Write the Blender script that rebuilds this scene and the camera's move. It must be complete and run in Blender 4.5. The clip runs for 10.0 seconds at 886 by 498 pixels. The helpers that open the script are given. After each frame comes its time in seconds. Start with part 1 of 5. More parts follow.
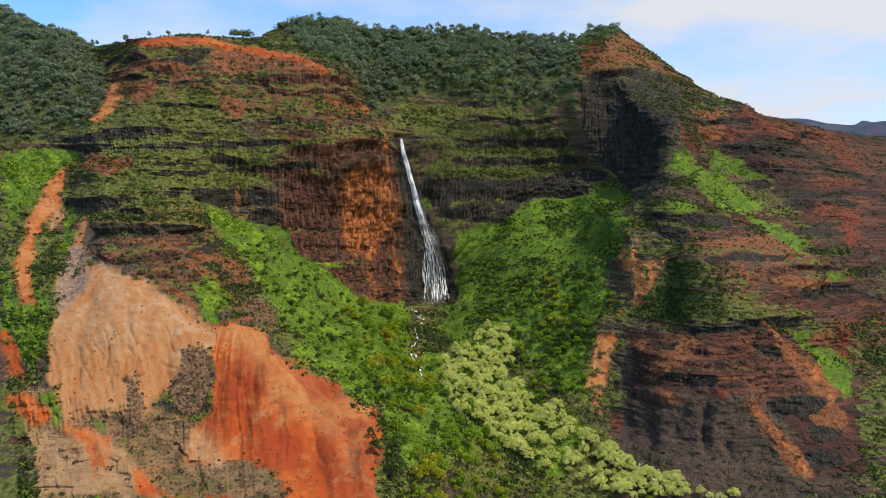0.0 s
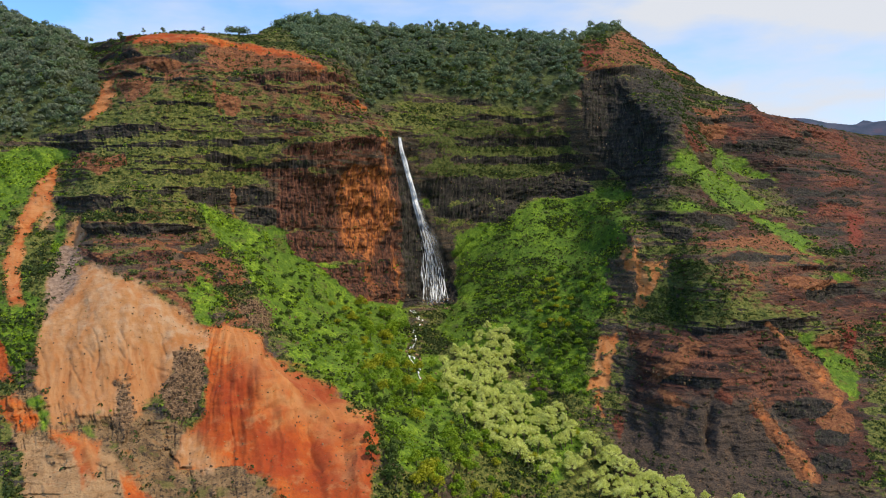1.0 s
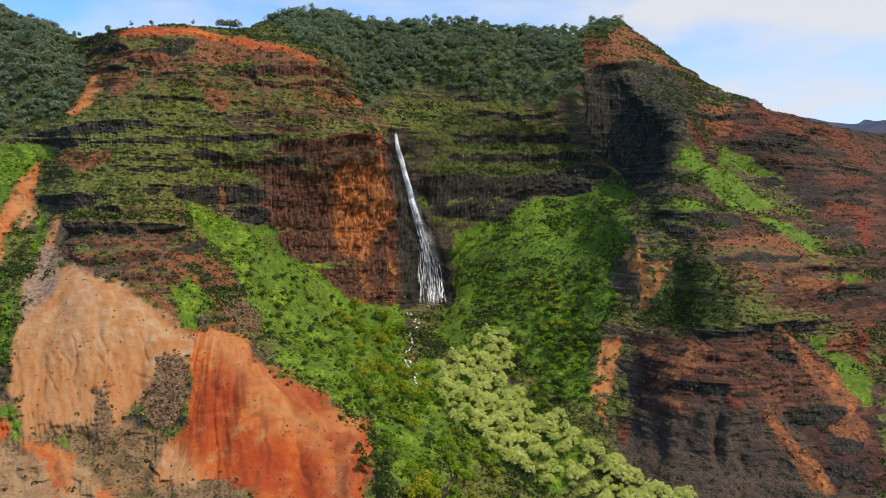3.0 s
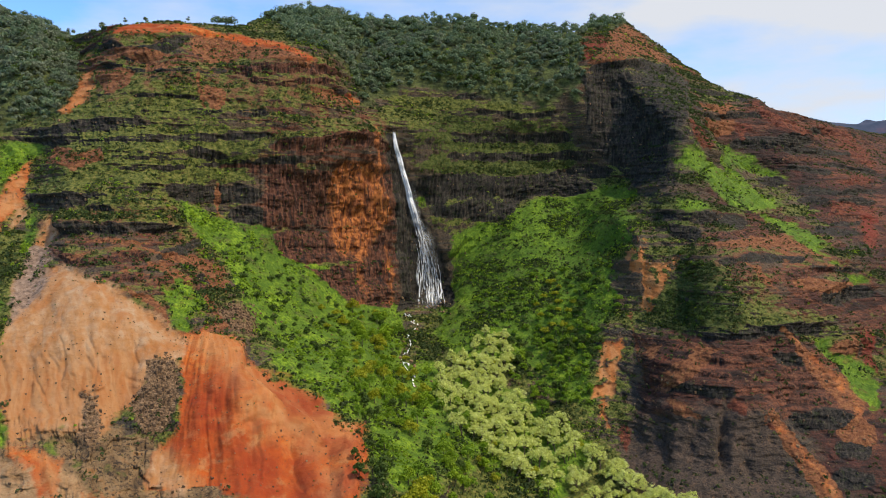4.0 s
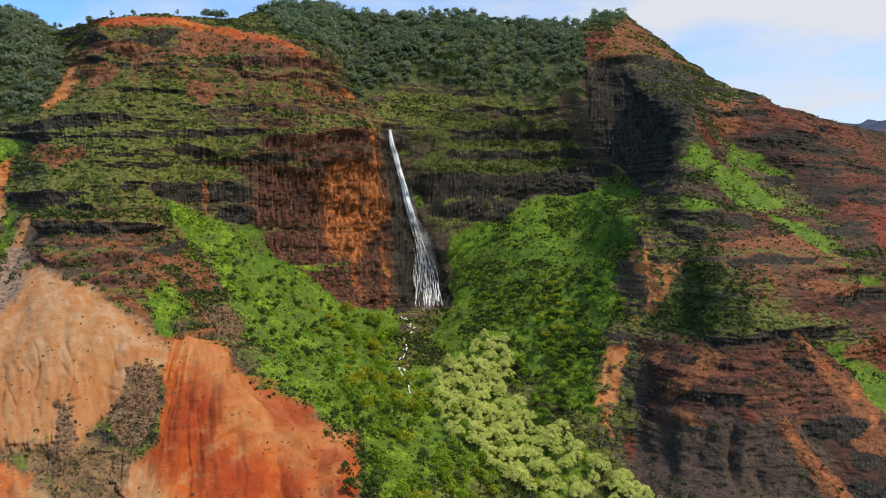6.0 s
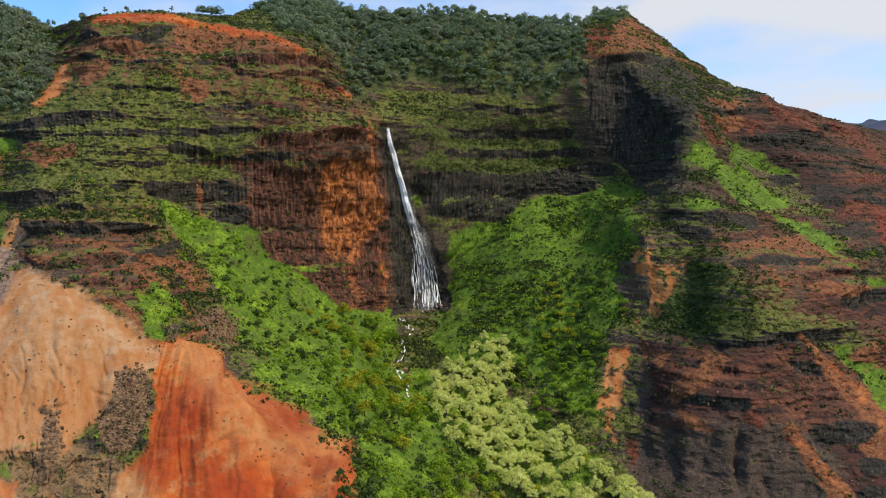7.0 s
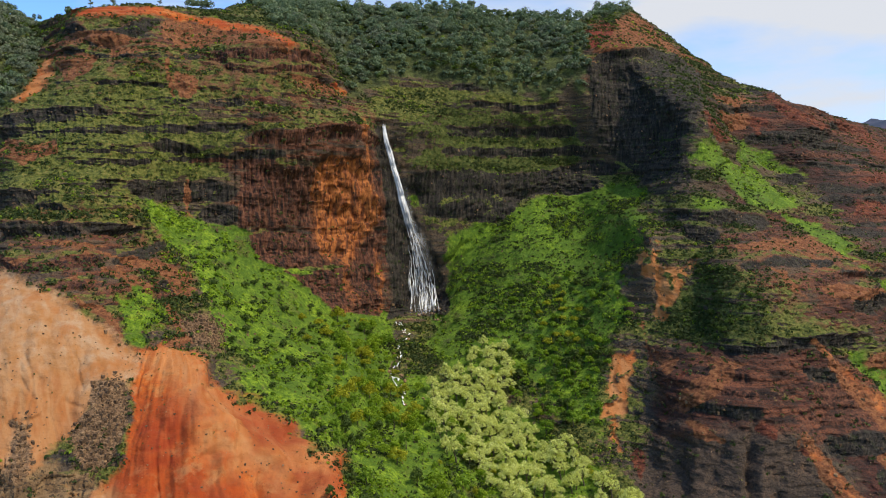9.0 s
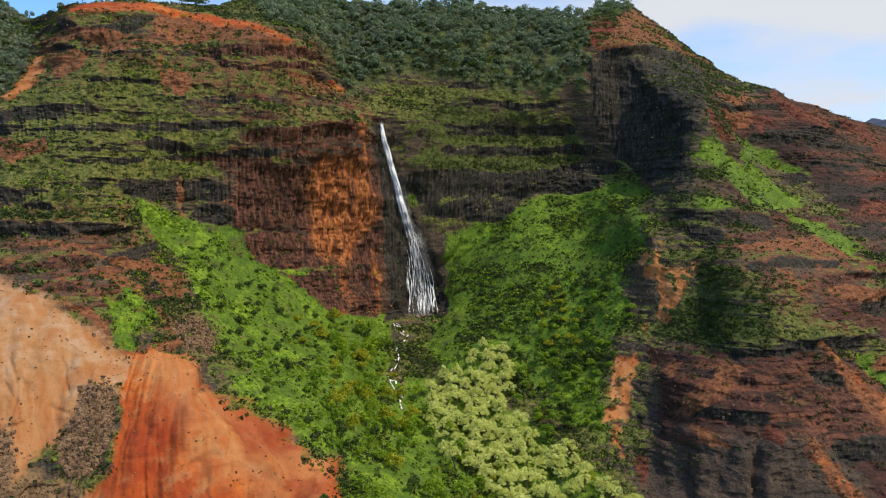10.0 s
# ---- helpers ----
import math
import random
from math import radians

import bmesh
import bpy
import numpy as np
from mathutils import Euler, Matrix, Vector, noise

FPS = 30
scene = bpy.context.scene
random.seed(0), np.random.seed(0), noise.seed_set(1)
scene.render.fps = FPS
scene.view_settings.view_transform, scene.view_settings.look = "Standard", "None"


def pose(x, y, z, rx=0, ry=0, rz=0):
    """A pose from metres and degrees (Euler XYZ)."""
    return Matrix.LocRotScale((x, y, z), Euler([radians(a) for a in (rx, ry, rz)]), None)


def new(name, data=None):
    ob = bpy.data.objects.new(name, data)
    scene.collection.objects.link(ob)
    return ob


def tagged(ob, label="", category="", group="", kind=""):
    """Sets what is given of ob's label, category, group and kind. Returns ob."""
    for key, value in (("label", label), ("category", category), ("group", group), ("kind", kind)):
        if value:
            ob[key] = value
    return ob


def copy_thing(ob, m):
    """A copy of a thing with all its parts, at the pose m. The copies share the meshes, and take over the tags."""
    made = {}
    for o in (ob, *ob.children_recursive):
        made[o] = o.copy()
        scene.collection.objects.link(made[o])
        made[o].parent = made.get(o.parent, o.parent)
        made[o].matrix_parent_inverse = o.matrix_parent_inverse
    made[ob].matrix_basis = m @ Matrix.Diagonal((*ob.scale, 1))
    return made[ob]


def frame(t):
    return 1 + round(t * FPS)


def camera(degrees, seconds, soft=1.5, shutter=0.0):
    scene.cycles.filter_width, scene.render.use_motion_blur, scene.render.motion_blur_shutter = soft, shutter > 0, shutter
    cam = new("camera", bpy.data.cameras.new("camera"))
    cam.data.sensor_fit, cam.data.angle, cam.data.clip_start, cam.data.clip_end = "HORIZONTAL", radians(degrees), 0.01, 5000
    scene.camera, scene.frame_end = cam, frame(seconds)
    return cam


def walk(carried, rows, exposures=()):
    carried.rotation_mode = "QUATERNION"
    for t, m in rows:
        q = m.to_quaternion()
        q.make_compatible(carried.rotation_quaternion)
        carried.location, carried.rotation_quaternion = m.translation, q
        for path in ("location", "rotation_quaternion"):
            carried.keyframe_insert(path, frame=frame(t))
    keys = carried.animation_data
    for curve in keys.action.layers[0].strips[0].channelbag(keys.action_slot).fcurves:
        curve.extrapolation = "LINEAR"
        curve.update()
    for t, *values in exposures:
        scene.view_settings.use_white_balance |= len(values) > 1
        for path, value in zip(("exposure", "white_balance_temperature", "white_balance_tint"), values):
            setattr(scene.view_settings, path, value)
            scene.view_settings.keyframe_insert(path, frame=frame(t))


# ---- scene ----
# A canyon wall with a waterfall, filmed from the air while flying slowly towards it.
cam = camera(62.0, 10.0, 1.0)
METRES, EYE, TILT, LEAN, TURN = 80.0, 160.0, -2.0, 0.0, 0.0
ROWS = [
    (0.0, 0.0, 0.0, 0.0, 0.0, 0.0, -0.0),
    (0.5, 0.0034, 0.0497, -0.0004, -0.01, 0.0, 0.0),
    (1.0, 0.0067, 0.0999, -0.0001, -0.02, 0.01, -0.0),
    (1.5, 0.0104, 0.15, -0.0004, -0.04, 0.01, -0.0),
    (2.0, 0.0139, 0.2, -0.0002, -0.05, 0.02, -0.01),
    (2.5, 0.0176, 0.2501, -0.0001, -0.07, 0.02, -0.0),
    (4.0, 0.0285, 0.3973, -0.0013, -0.11, 0.06, -0.01),
    (4.5, 0.0326, 0.4476, -0.0006, -0.12, 0.07, -0.02),
    (5.0, 0.0364, 0.4977, -0.0005, -0.13, 0.07, -0.01),
    (5.5, 0.0399, 0.5479, 0.0003, -0.15, 0.08, -0.02),
    (7.0, 0.0501, 0.6978, 0.0052, -0.19, 0.1, -0.02),
    (7.5, 0.0538, 0.7478, 0.0076, -0.2, 0.1, -0.01),
    (8.0, 0.0569, 0.7977, 0.0098, -0.21, 0.11, -0.01),
    (8.5, 0.0604, 0.8478, 0.0121, -0.22, 0.12, -0.0),
    (9.0, 0.0638, 0.8977, 0.0135, -0.23, 0.13, 0.0),
    (9.5, 0.0677, 0.9475, 0.0147, -0.24, 0.13, 0.0),
    (10.0, 0.0714, 0.9971, 0.0161, -0.26, 0.13, -0.0),
]
walk(cam, [(t, pose(0, 0, EYE, TILT, LEAN, TURN) @ pose(METRES * x, METRES * y, METRES * z, 90 + pitch, roll, yaw)) for t, x, y, z, yaw, pitch, roll in ROWS],
     exposures=[(0.0, -0.39, 7300, 10), (10.0, -0.42, 7300, 10)])

# ---- light: high sun from the right, broken cloud ----
SUN_FROM = Vector((0.50, -0.24, 0.85)).normalized()
sun = new("sun", bpy.data.lights.new("sun", "SUN"))
sun.data.energy, sun.data.angle, sun.data.color = 4.6, radians(0.8), (1.0, 0.94, 0.83)
sun.rotation_mode = "QUATERNION"
sun.rotation_quaternion = SUN_FROM.to_track_quat("Z", "Y")
world = bpy.data.worlds.new("world")
scene.world = world
world.use_nodes = True
wn, wl = world.node_tree.nodes, world.node_tree.links
sky = wn.new("ShaderNodeTexSky")
sky.sky_type, sky.sun_disc = "NISHITA", False
sky.sun_elevation = math.asin(SUN_FROM.z)
sky.sun_rotation = math.atan2(SUN_FROM.x, SUN_FROM.y)
sky.altitude, sky.dust_density, sky.ozone_density = 900, 0.2, 2.0
wco = wn.new("ShaderNodeTexCoord")
wmap = wn.new("ShaderNodeMapping")
wmap.inputs["Scale"].default_value = (2.6, 2.6, 8.0)
wmap.inputs["Location"].default_value = (0.62, 0.0, 0.3)
wnoise = wn.new("ShaderNodeTexNoise")
wnoise.inputs["Scale"].default_value, wnoise.inputs["Detail"].default_value = 1.3, 6.0
wnoise.inputs["Roughness"].default_value = 0.52
wramp = wn.new("ShaderNodeValToRGB")
wramp.color_ramp.elements[0].position, wramp.color_ramp.elements[1].position = 0.35, 0.66
wmix = wn.new("ShaderNodeMix")
wmix.data_type = "RGBA"
wmix.inputs["B"].default_value = (6.6, 7.35, 8.8, 1)
wl.new(wco.outputs["Generated"], wmap.inputs["Vector"])
wl.new(wmap.outputs["Vector"], wnoise.inputs["Vector"])
wsep, wadd = wn.new("ShaderNodeSeparateXYZ"), wn.new("ShaderNodeMath")
wadd.operation = "MULTIPLY_ADD"
wadd.inputs[1].default_value = 0.42
wl.new(wco.outputs["Generated"], wsep.inputs[0])
wl.new(wsep.outputs["X"], wadd.inputs[0])
wl.new(wnoise.outputs["Fac"], wadd.inputs[2])
wl.new(wadd.outputs[0], wramp.inputs["Fac"])
wl.new(wramp.outputs["Color"], wmix.inputs["Factor"])
wgain = wn.new("ShaderNodeVectorMath")
wgain.operation = "MULTIPLY"
wgain.inputs[1].default_value = (1.25, 1.95, 2.6)
wl.new(sky.outputs["Color"], wgain.inputs[0])
wl.new(wgain.outputs[0], wmix.inputs["A"])
wl.new(wmix.outputs["Result"], wn["Background"].inputs["Color"])
wn["Background"].inputs["Strength"].default_value = 0.14


# ---- numeric helpers ----
def lattice(ix, iy, iz, seed):
    h = (ix.astype(np.uint32) * np.uint32(374761393) + iy.astype(np.uint32) * np.uint32(668265263)
         + iz.astype(np.uint32) * np.uint32(2147483647) + np.uint32((seed * 974634777 + 12345) % 4294967296))
    h = (h ^ (h >> np.uint32(13))) * np.uint32(1274126177)
    h = h ^ (h >> np.uint32(16))
    return (h & np.uint32(0xFFFFFF)).astype(np.float32) / np.float32(0xFFFFFF) * 2 - 1


def smooth_noise(x, y, z, seed=0):
    """Value noise from -1 to 1."""
    fx, fy, fz = np.floor(x), np.floor(y), np.floor(z)
    ix, iy, iz = fx.astype(np.int64), fy.astype(np.int64), fz.astype(np.int64)
    u, v, w = (x - fx).astype(np.float32), (y - fy).astype(np.float32), (z - fz).astype(np.float32)
    u, v, w = u * u * (3 - 2 * u), v * v * (3 - 2 * v), w * w * (3 - 2 * w)
    out = 0
    for a in (0, 1):
        for b in (0, 1):
            for c in (0, 1):
                k = (u if a else 1 - u) * (v if b else 1 - v) * (w if c else 1 - w)
                out = out + k * lattice(ix + a, iy + b, iz + c, seed)
    return out


def fractal(x, y, z, octaves=4, seed=0, gain=0.5):
    total, amp = 0, 1.0
    for o in range(octaves):
        f = 2.03 ** o
        total = total + amp * smooth_noise(x * f, y * f, z * f, seed + o * 17)
        amp *= gain
    return total


def step(a, b, v):
    k = np.clip((v - a) / (b - a), 0, 1)
    return k * k * (3 - 2 * k)


def curve_through(xs, ys, q):
    """Shape-keeping cubic through the stations."""
    xs, ys = np.asarray(xs, float), np.asarray(ys, float)
    h, d = np.diff(xs), np.diff(ys) / np.diff(xs)
    m = np.zeros_like(ys)
    m[1:-1] = np.where(d[1:] * d[:-1] > 0, 2 * d[1:] * d[:-1] / (d[1:] + d[:-1] + 1e-12), 0)
    m[0], m[-1] = d[0], d[-1]
    i = np.clip(np.searchsorted(xs, q) - 1, 0, len(xs) - 2)
    t = np.clip((q - xs[i]) / h[i], 0, 1)
    return (ys[i] * (1 + 2 * t) * (1 - t) ** 2 + m[i] * h[i] * t * (1 - t) ** 2
            + ys[i + 1] * t * t * (3 - 2 * t) + m[i + 1] * h[i] * t * t * (t - 1))


def mesh_from(name, verts, faces, smooth=True):
    """A mesh from arrays; faces has one row of corners a face."""
    me = bpy.data.meshes.new(name)
    n, k = faces.shape
    me.vertices.add(len(verts))
    me.vertices.foreach_set("co", np.asarray(verts, np.float32).ravel())
    me.loops.add(n * k)
    me.loops.foreach_set("vertex_index", faces.astype(np.int32).ravel())
    me.polygons.add(n)
    me.polygons.foreach_set("loop_start", np.arange(0, n * k, k, dtype=np.int32))
    me.polygons.foreach_set("use_smooth", np.full(n, smooth))
    me.update(calc_edges=True)
    return me


def put(name, me, material, parent=None, label="", category="", group="", kind=""):
    ob = new(name, me)
    if material:
        me.materials.append(material)
    ob.parent = parent
    return tagged(ob, label, category, group, kind)


# ---- materials ----
class Nodes:
    """A short hand for node materials."""

    def __init__(self, name):
        self.mat = bpy.data.materials.new(name)
        self.mat.use_nodes = True
        self.n, self.l = self.mat.node_tree.nodes, self.mat.node_tree.links
        self.shader = self.n["Principled BSDF"]
        self.shader.inputs["Specular IOR Level"].default_value = 0.25

    def link(self, a, b):
        self.l.new(a, b)

    def where(self, scale=(1, 1, 1)):
        geo = self.n.new("ShaderNodeNewGeometry")
        m = self.n.new("ShaderNodeMapping")
        m.inputs["Scale"].default_value = scale
        self.link(geo.outputs["Position"], m.inputs["Vector"])
        return m.outputs["Vector"]

    def noise(self, scale=(1, 1, 1), detail=4.0, rough=0.55, distort=0.0):
        t = self.n.new("ShaderNodeTexNoise")
        t.inputs["Scale"].default_value, t.inputs["Detail"].default_value = 1.0, detail
        t.inputs["Roughness"].default_value, t.inputs["Distortion"].default_value = rough, distort
        self.link(self.where(scale), t.inputs["Vector"])
        return t.outputs["Fac"]

    def ramp(self, fac, stops):
        r = self.n.new("ShaderNodeValToRGB")
        e = r.color_ramp.elements
        while len(e) < len(stops):
            e.new(0.5)
        for el, (p, c) in zip(e, stops):
            el.position = p
            el.color = (*c, 1) if not isinstance(c, (int, float)) else (c, c, c, 1)
        self.link(fac, r.inputs["Fac"])
        return r.outputs["Color"]

    def mix(self, fac, a, b, blend="MIX"):
        m = self.n.new("ShaderNodeMix")
        m.data_type, m.blend_type = "RGBA", blend
        for v, k in ((fac, "Factor"), (a, "A"), (b, "B")):
            if isinstance(v, (int, float)):
                m.inputs[k].default_value = v
            elif isinstance(v, tuple):
                m.inputs[k].default_value = (*v, 1)
            else:
                self.link(v, m.inputs[k])
        return m.outputs["Result"]

    def math(self, op, a, b=0.0, c=0.0):
        m = self.n.new("ShaderNodeMath")
        m.operation = op
        for i, v in enumerate((a, b, c)):
            if isinstance(v, (int, float)):
                m.inputs[i].default_value = v
            else:
                self.link(v, m.inputs[i])
        return m.outputs[0]

    def attr(self, name):
        a = self.n.new("ShaderNodeAttribute")
        a.attribute_name = name
        return a.outputs["Fac"]

    def cover(self, name, grain, sharp=0.16):
        """A cover's edge, broken up by the grain of the ground."""
        v = self.math("MULTIPLY_ADD", self.math("SUBTRACT", grain, 0.5), 1.1, self.attr(name))
        return self.ramp(v, [(0.5 - sharp, 0.0), (0.5 + sharp, 1.0)])

    def bump(self, height, strength, distance):
        b = self.n.new("ShaderNodeBump")
        b.inputs["Strength"].default_value, b.inputs["Distance"].default_value = strength, distance
        self.link(height, b.inputs["Height"])
        self.link(b.outputs["Normal"], self.shader.inputs["Normal"])

    def done(self, color, rough=0.9):
        if isinstance(color, tuple):
            self.shader.inputs["Base Color"].default_value = (*color, 1)
        else:
            self.link(color, self.shader.inputs["Base Color"])
        self.shader.inputs["Roughness"].default_value = rough
        return self.mat


def earth_material():
    k = Nodes("canyon_earth")
    fine = k.noise((1.1, 1.1, 1.6), 7, 0.65)
    mid = k.noise((0.16, 0.16, 0.22), 5, 0.6)
    broad = k.noise((0.03, 0.03, 0.05), 4)
    grain = k.noise((0.45, 0.45, 0.6), 6, 0.65)
    strata = k.noise((0.016, 0.016, 0.34), 5, 0.62, 0.25)
    run = k.n.new("ShaderNodeCombineXYZ")
    k.link(k.math("MULTIPLY", k.attr("flow"), 0.20), run.inputs[0])
    tall = k.n.new("ShaderNodeSeparateXYZ")
    k.link(k.where(), tall.inputs[0])
    k.link(k.math("MULTIPLY", tall.outputs["Z"], 0.05), run.inputs[1])
    k.link(k.math("MULTIPLY", tall.outputs["Y"], 0.05), run.inputs[2])
    stripes = k.n.new("ShaderNodeTexNoise")
    for key, val in (("Scale", 1.0), ("Detail", 5.0), ("Roughness", 0.62), ("Distortion", 0.4)):
        stripes.inputs[key].default_value = val
    k.link(run.outputs[0], stripes.inputs["Vector"])
    streak = stripes.outputs["Fac"]
    # basalt, brown to black in its flows
    rock = k.ramp(strata, [(0.30, (0.042, 0.038, 0.034)), (0.45, (0.080, 0.062, 0.046)), (0.55, (0.130, 0.085, 0.052)), (0.70, (0.072, 0.056, 0.043))])
    rusty = k.ramp(strata, [(0.30, (0.048, 0.024, 0.018)), (0.44, (0.115, 0.043, 0.026)), (0.56, (0.215, 0.076, 0.040)), (0.70, (0.085, 0.036, 0.025))])
    umber = k.ramp(k.noise((0.03, 0.03, 0.62), 5, 0.65, 0.3), [(0.36, (0.012, 0.010, 0.010)), (0.47, (0.032, 0.018, 0.015)), (0.56, (0.075, 0.030, 0.021)), (0.68, (0.026, 0.017, 0.015))])
    umber = k.mix(k.ramp(k.noise((0.05, 0.05, 0.09), 4, 0.6), [(0.52, 0.0), (0.62, 0.6)]), umber, (0.12, 0.038, 0.027))
    rock = k.mix(k.cover("umber", grain, 0.35), rock, umber)
    rock = k.mix(k.math("MULTIPLY", k.cover("rust", grain, 0.35), k.ramp(k.noise((0.05, 0.05, 0.30), 5, 0.6, 0.3), [(0.43, 0.05), (0.54, 1.0)])), rock, rusty)
    rock = k.mix(k.cover("slab", grain, 0.4), rock, k.ramp(k.noise((0.3, 0.3, 0.12), 6, 0.65), [(0.35, (0.05, 0.038, 0.030)), (0.55, (0.10, 0.068, 0.050)), (0.7, (0.16, 0.095, 0.06))]))
    # micro-shadow painted into the rock colour, in the hollows of the fine noise
    rock = k.mix(k.ramp(fine, [(0.40, 0.75), (0.51, 0.0)]), rock, (0.028, 0.024, 0.023))
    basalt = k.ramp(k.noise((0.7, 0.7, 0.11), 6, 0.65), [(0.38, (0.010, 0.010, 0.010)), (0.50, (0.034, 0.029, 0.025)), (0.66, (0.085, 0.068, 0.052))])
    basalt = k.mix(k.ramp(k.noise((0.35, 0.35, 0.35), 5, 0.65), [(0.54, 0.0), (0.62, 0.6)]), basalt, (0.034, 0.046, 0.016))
    # this black also carries the alcove's painted shade
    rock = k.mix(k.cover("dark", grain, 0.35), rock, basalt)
    brown = k.ramp(k.noise((0.55, 0.55, 0.07), 6, 0.68), [(0.38, (0.016, 0.011, 0.010)), (0.47, (0.064, 0.028, 0.020)), (0.57, (0.140, 0.054, 0.032)), (0.68, (0.20, 0.098, 0.060))])
    rock = k.mix(k.cover("brown", grain, 0.3), rock, brown)
    orange = k.ramp(k.noise((0.34, 0.34, 0.10), 6, 0.62), [(0.35, (0.085, 0.034, 0.020)), (0.45, (0.25, 0.078, 0.031)), (0.56, (0.54, 0.185, 0.054)), (0.70, (0.36, 0.125, 0.050))])
    rock = k.mix(k.cover("orange", grain, 0.35), rock, orange)
    cracks = k.noise((0.55, 0.55, 0.07), 5, 0.6)
    rock = k.mix(k.math("MULTIPLY", k.ramp(cracks, [(0.38, 0.75), (0.46, 0.0)]), k.math("MINIMUM", k.math("ADD", k.math("ADD", k.attr("orange"), k.attr("dark")), k.math("MULTIPLY", k.attr("barren"), 0.45)), 1.0)), rock, (0.025, 0.02, 0.02))
    # benches hold herbs, dry grass and red earth
    herb = k.ramp(k.noise((0.5, 0.5, 0.5), 6, 0.7), [(0.36, (0.030, 0.040, 0.012)), (0.46, (0.080, 0.100, 0.020)), (0.56, (0.150, 0.155, 0.036)), (0.66, (0.23, 0.185, 0.065)), (0.74, (0.26, 0.15, 0.075))])
    soil = k.ramp(fine, [(0.3, (0.10, 0.042, 0.026)), (0.6, (0.20, 0.090, 0.048))])
    herb = k.mix(k.math("MULTIPLY", k.cover("rust", broad, 0.3), k.ramp(mid, [(0.46, 0.0), (0.58, 0.9)])), herb, soil)
    herb = k.mix(k.math("MULTIPLY", k.attr("bush"), 0.6), herb, k.ramp(grain, [(0.35, (0.020, 0.032, 0.010)), (0.55, (0.055, 0.080, 0.018)), (0.70, (0.11, 0.13, 0.030))]))
    geo = k.n.new("ShaderNodeNewGeometry")
    sep = k.n.new("ShaderNodeSeparateXYZ")
    k.link(geo.outputs["Normal"], sep.inputs[0])
    hold = k.math("ADD", k.math("MULTIPLY", k.attr("bench"), 0.60), k.math("MULTIPLY", sep.outputs["Z"], 0.75))
    hold = k.math("ADD", hold, k.math("MULTIPLY", k.math("SUBTRACT", grain, 0.5), 1.3))
    hold = k.math("ADD", hold, k.math("MULTIPLY", k.attr("herb"), 0.58))
    hold = k.math("SUBTRACT", hold, k.math("MULTIPLY", k.math("ADD", k.attr("orange"), k.math("ADD", k.attr("dark"), k.attr("brown"))), 0.38))
    hold = k.math("SUBTRACT", hold, k.math("MULTIPLY", k.attr("slab"), 0.6))
    hold = k.math("SUBTRACT", hold, k.math("MULTIPLY", k.math("ADD", k.attr("barren"), k.attr("umber")), 0.42))
    swath = k.noise((0.075, 0.075, 0.05), 5, 0.6)
    hold = k.math("ADD", hold, k.math("MULTIPLY", k.math("SUBTRACT", swath, 0.5), 1.35))
    ground = k.mix(k.ramp(hold, [(0.61, 0.0), (0.71, 1.0)]), rock, herb)
    # bare red soil, washed down in streaks
    red = k.ramp(k.mix(0.62, streak, mid), [(0.32, (0.34, 0.054, 0.010)), (0.48, (0.46, 0.100, 0.017)), (0.64, (0.50, 0.160, 0.033))])
    red = k.mix(k.ramp(broad, [(0.42, 0.85), (0.60, 0.0)]), red, (0.31, 0.048, 0.011))
    red = k.mix(k.ramp(mid, [(0.52, 0.0), (0.68, 0.6)]), red, (0.42, 0.20, 0.085))
    red = k.mix(k.ramp(fine, [(0.30, 0.7), (0.42, 0.0)]), red, (0.15, 0.05, 0.03))
    wash = k.noise((0.8, 0.6, 0.22), 5, 0.65, 0.3)
    red = k.mix(k.ramp(wash, [(0.36, 0.65), (0.48, 0.0)]), red, (0.25, 0.062, 0.018))
    red = k.mix(k.math("MULTIPLY", k.attr("tan"), 0.75), red, k.ramp(streak, [(0.38, (0.41, 0.155, 0.046)), (0.62, (0.47, 0.235, 0.098))]))
    red = k.mix(k.math("MULTIPLY", k.attr("deep"), 0.85), red, k.ramp(streak, [(0.35, (0.21, 0.024, 0.008)), (0.65, (0.32, 0.048, 0.013))]))
    ground = k.mix(k.cover("soil", grain, 0.2), ground, k.ramp(grain, [(0.35, (0.090, 0.034, 0.018)), (0.5, (0.205, 0.076, 0.034)), (0.66, (0.30, 0.132, 0.058))]))
    ground = k.mix(k.cover("russet", grain, 0.3), ground, k.mix(k.math("MULTIPLY", k.attr("deep"), 0.7), k.ramp(k.noise((0.28, 0.28, 0.5), 6, 0.68), [(0.37, (0.040, 0.015, 0.012)), (0.48, (0.118, 0.034, 0.021)), (0.60, (0.200, 0.062, 0.032)), (0.70, (0.24, 0.110, 0.062))]), (0.20, 0.036, 0.022)))
    ground = k.mix(k.cover("sand", grain, 0.3), ground, k.ramp(k.noise((0.11, 0.11, 0.30), 7, 0.7, 0.5), [(0.32, (0.15, 0.082, 0.040)), (0.44, (0.33, 0.185, 0.088)), (0.58, (0.41, 0.255, 0.135)), (0.70, (0.37, 0.145, 0.048))]))
    crag = k.ramp(k.noise((0.14, 0.14, 0.20), 7, 0.68, 0.6), [(0.32, (0.05, 0.036, 0.026)), (0.44, (0.16, 0.096, 0.048)), (0.56, (0.26, 0.165, 0.085)), (0.70, (0.31, 0.140, 0.048))])
    crag = k.mix(k.ramp(k.noise((0.8, 0.8, 0.09), 4, 0.6), [(0.40, 0.9), (0.47, 0.0)]), crag, (0.035, 0.026, 0.020))
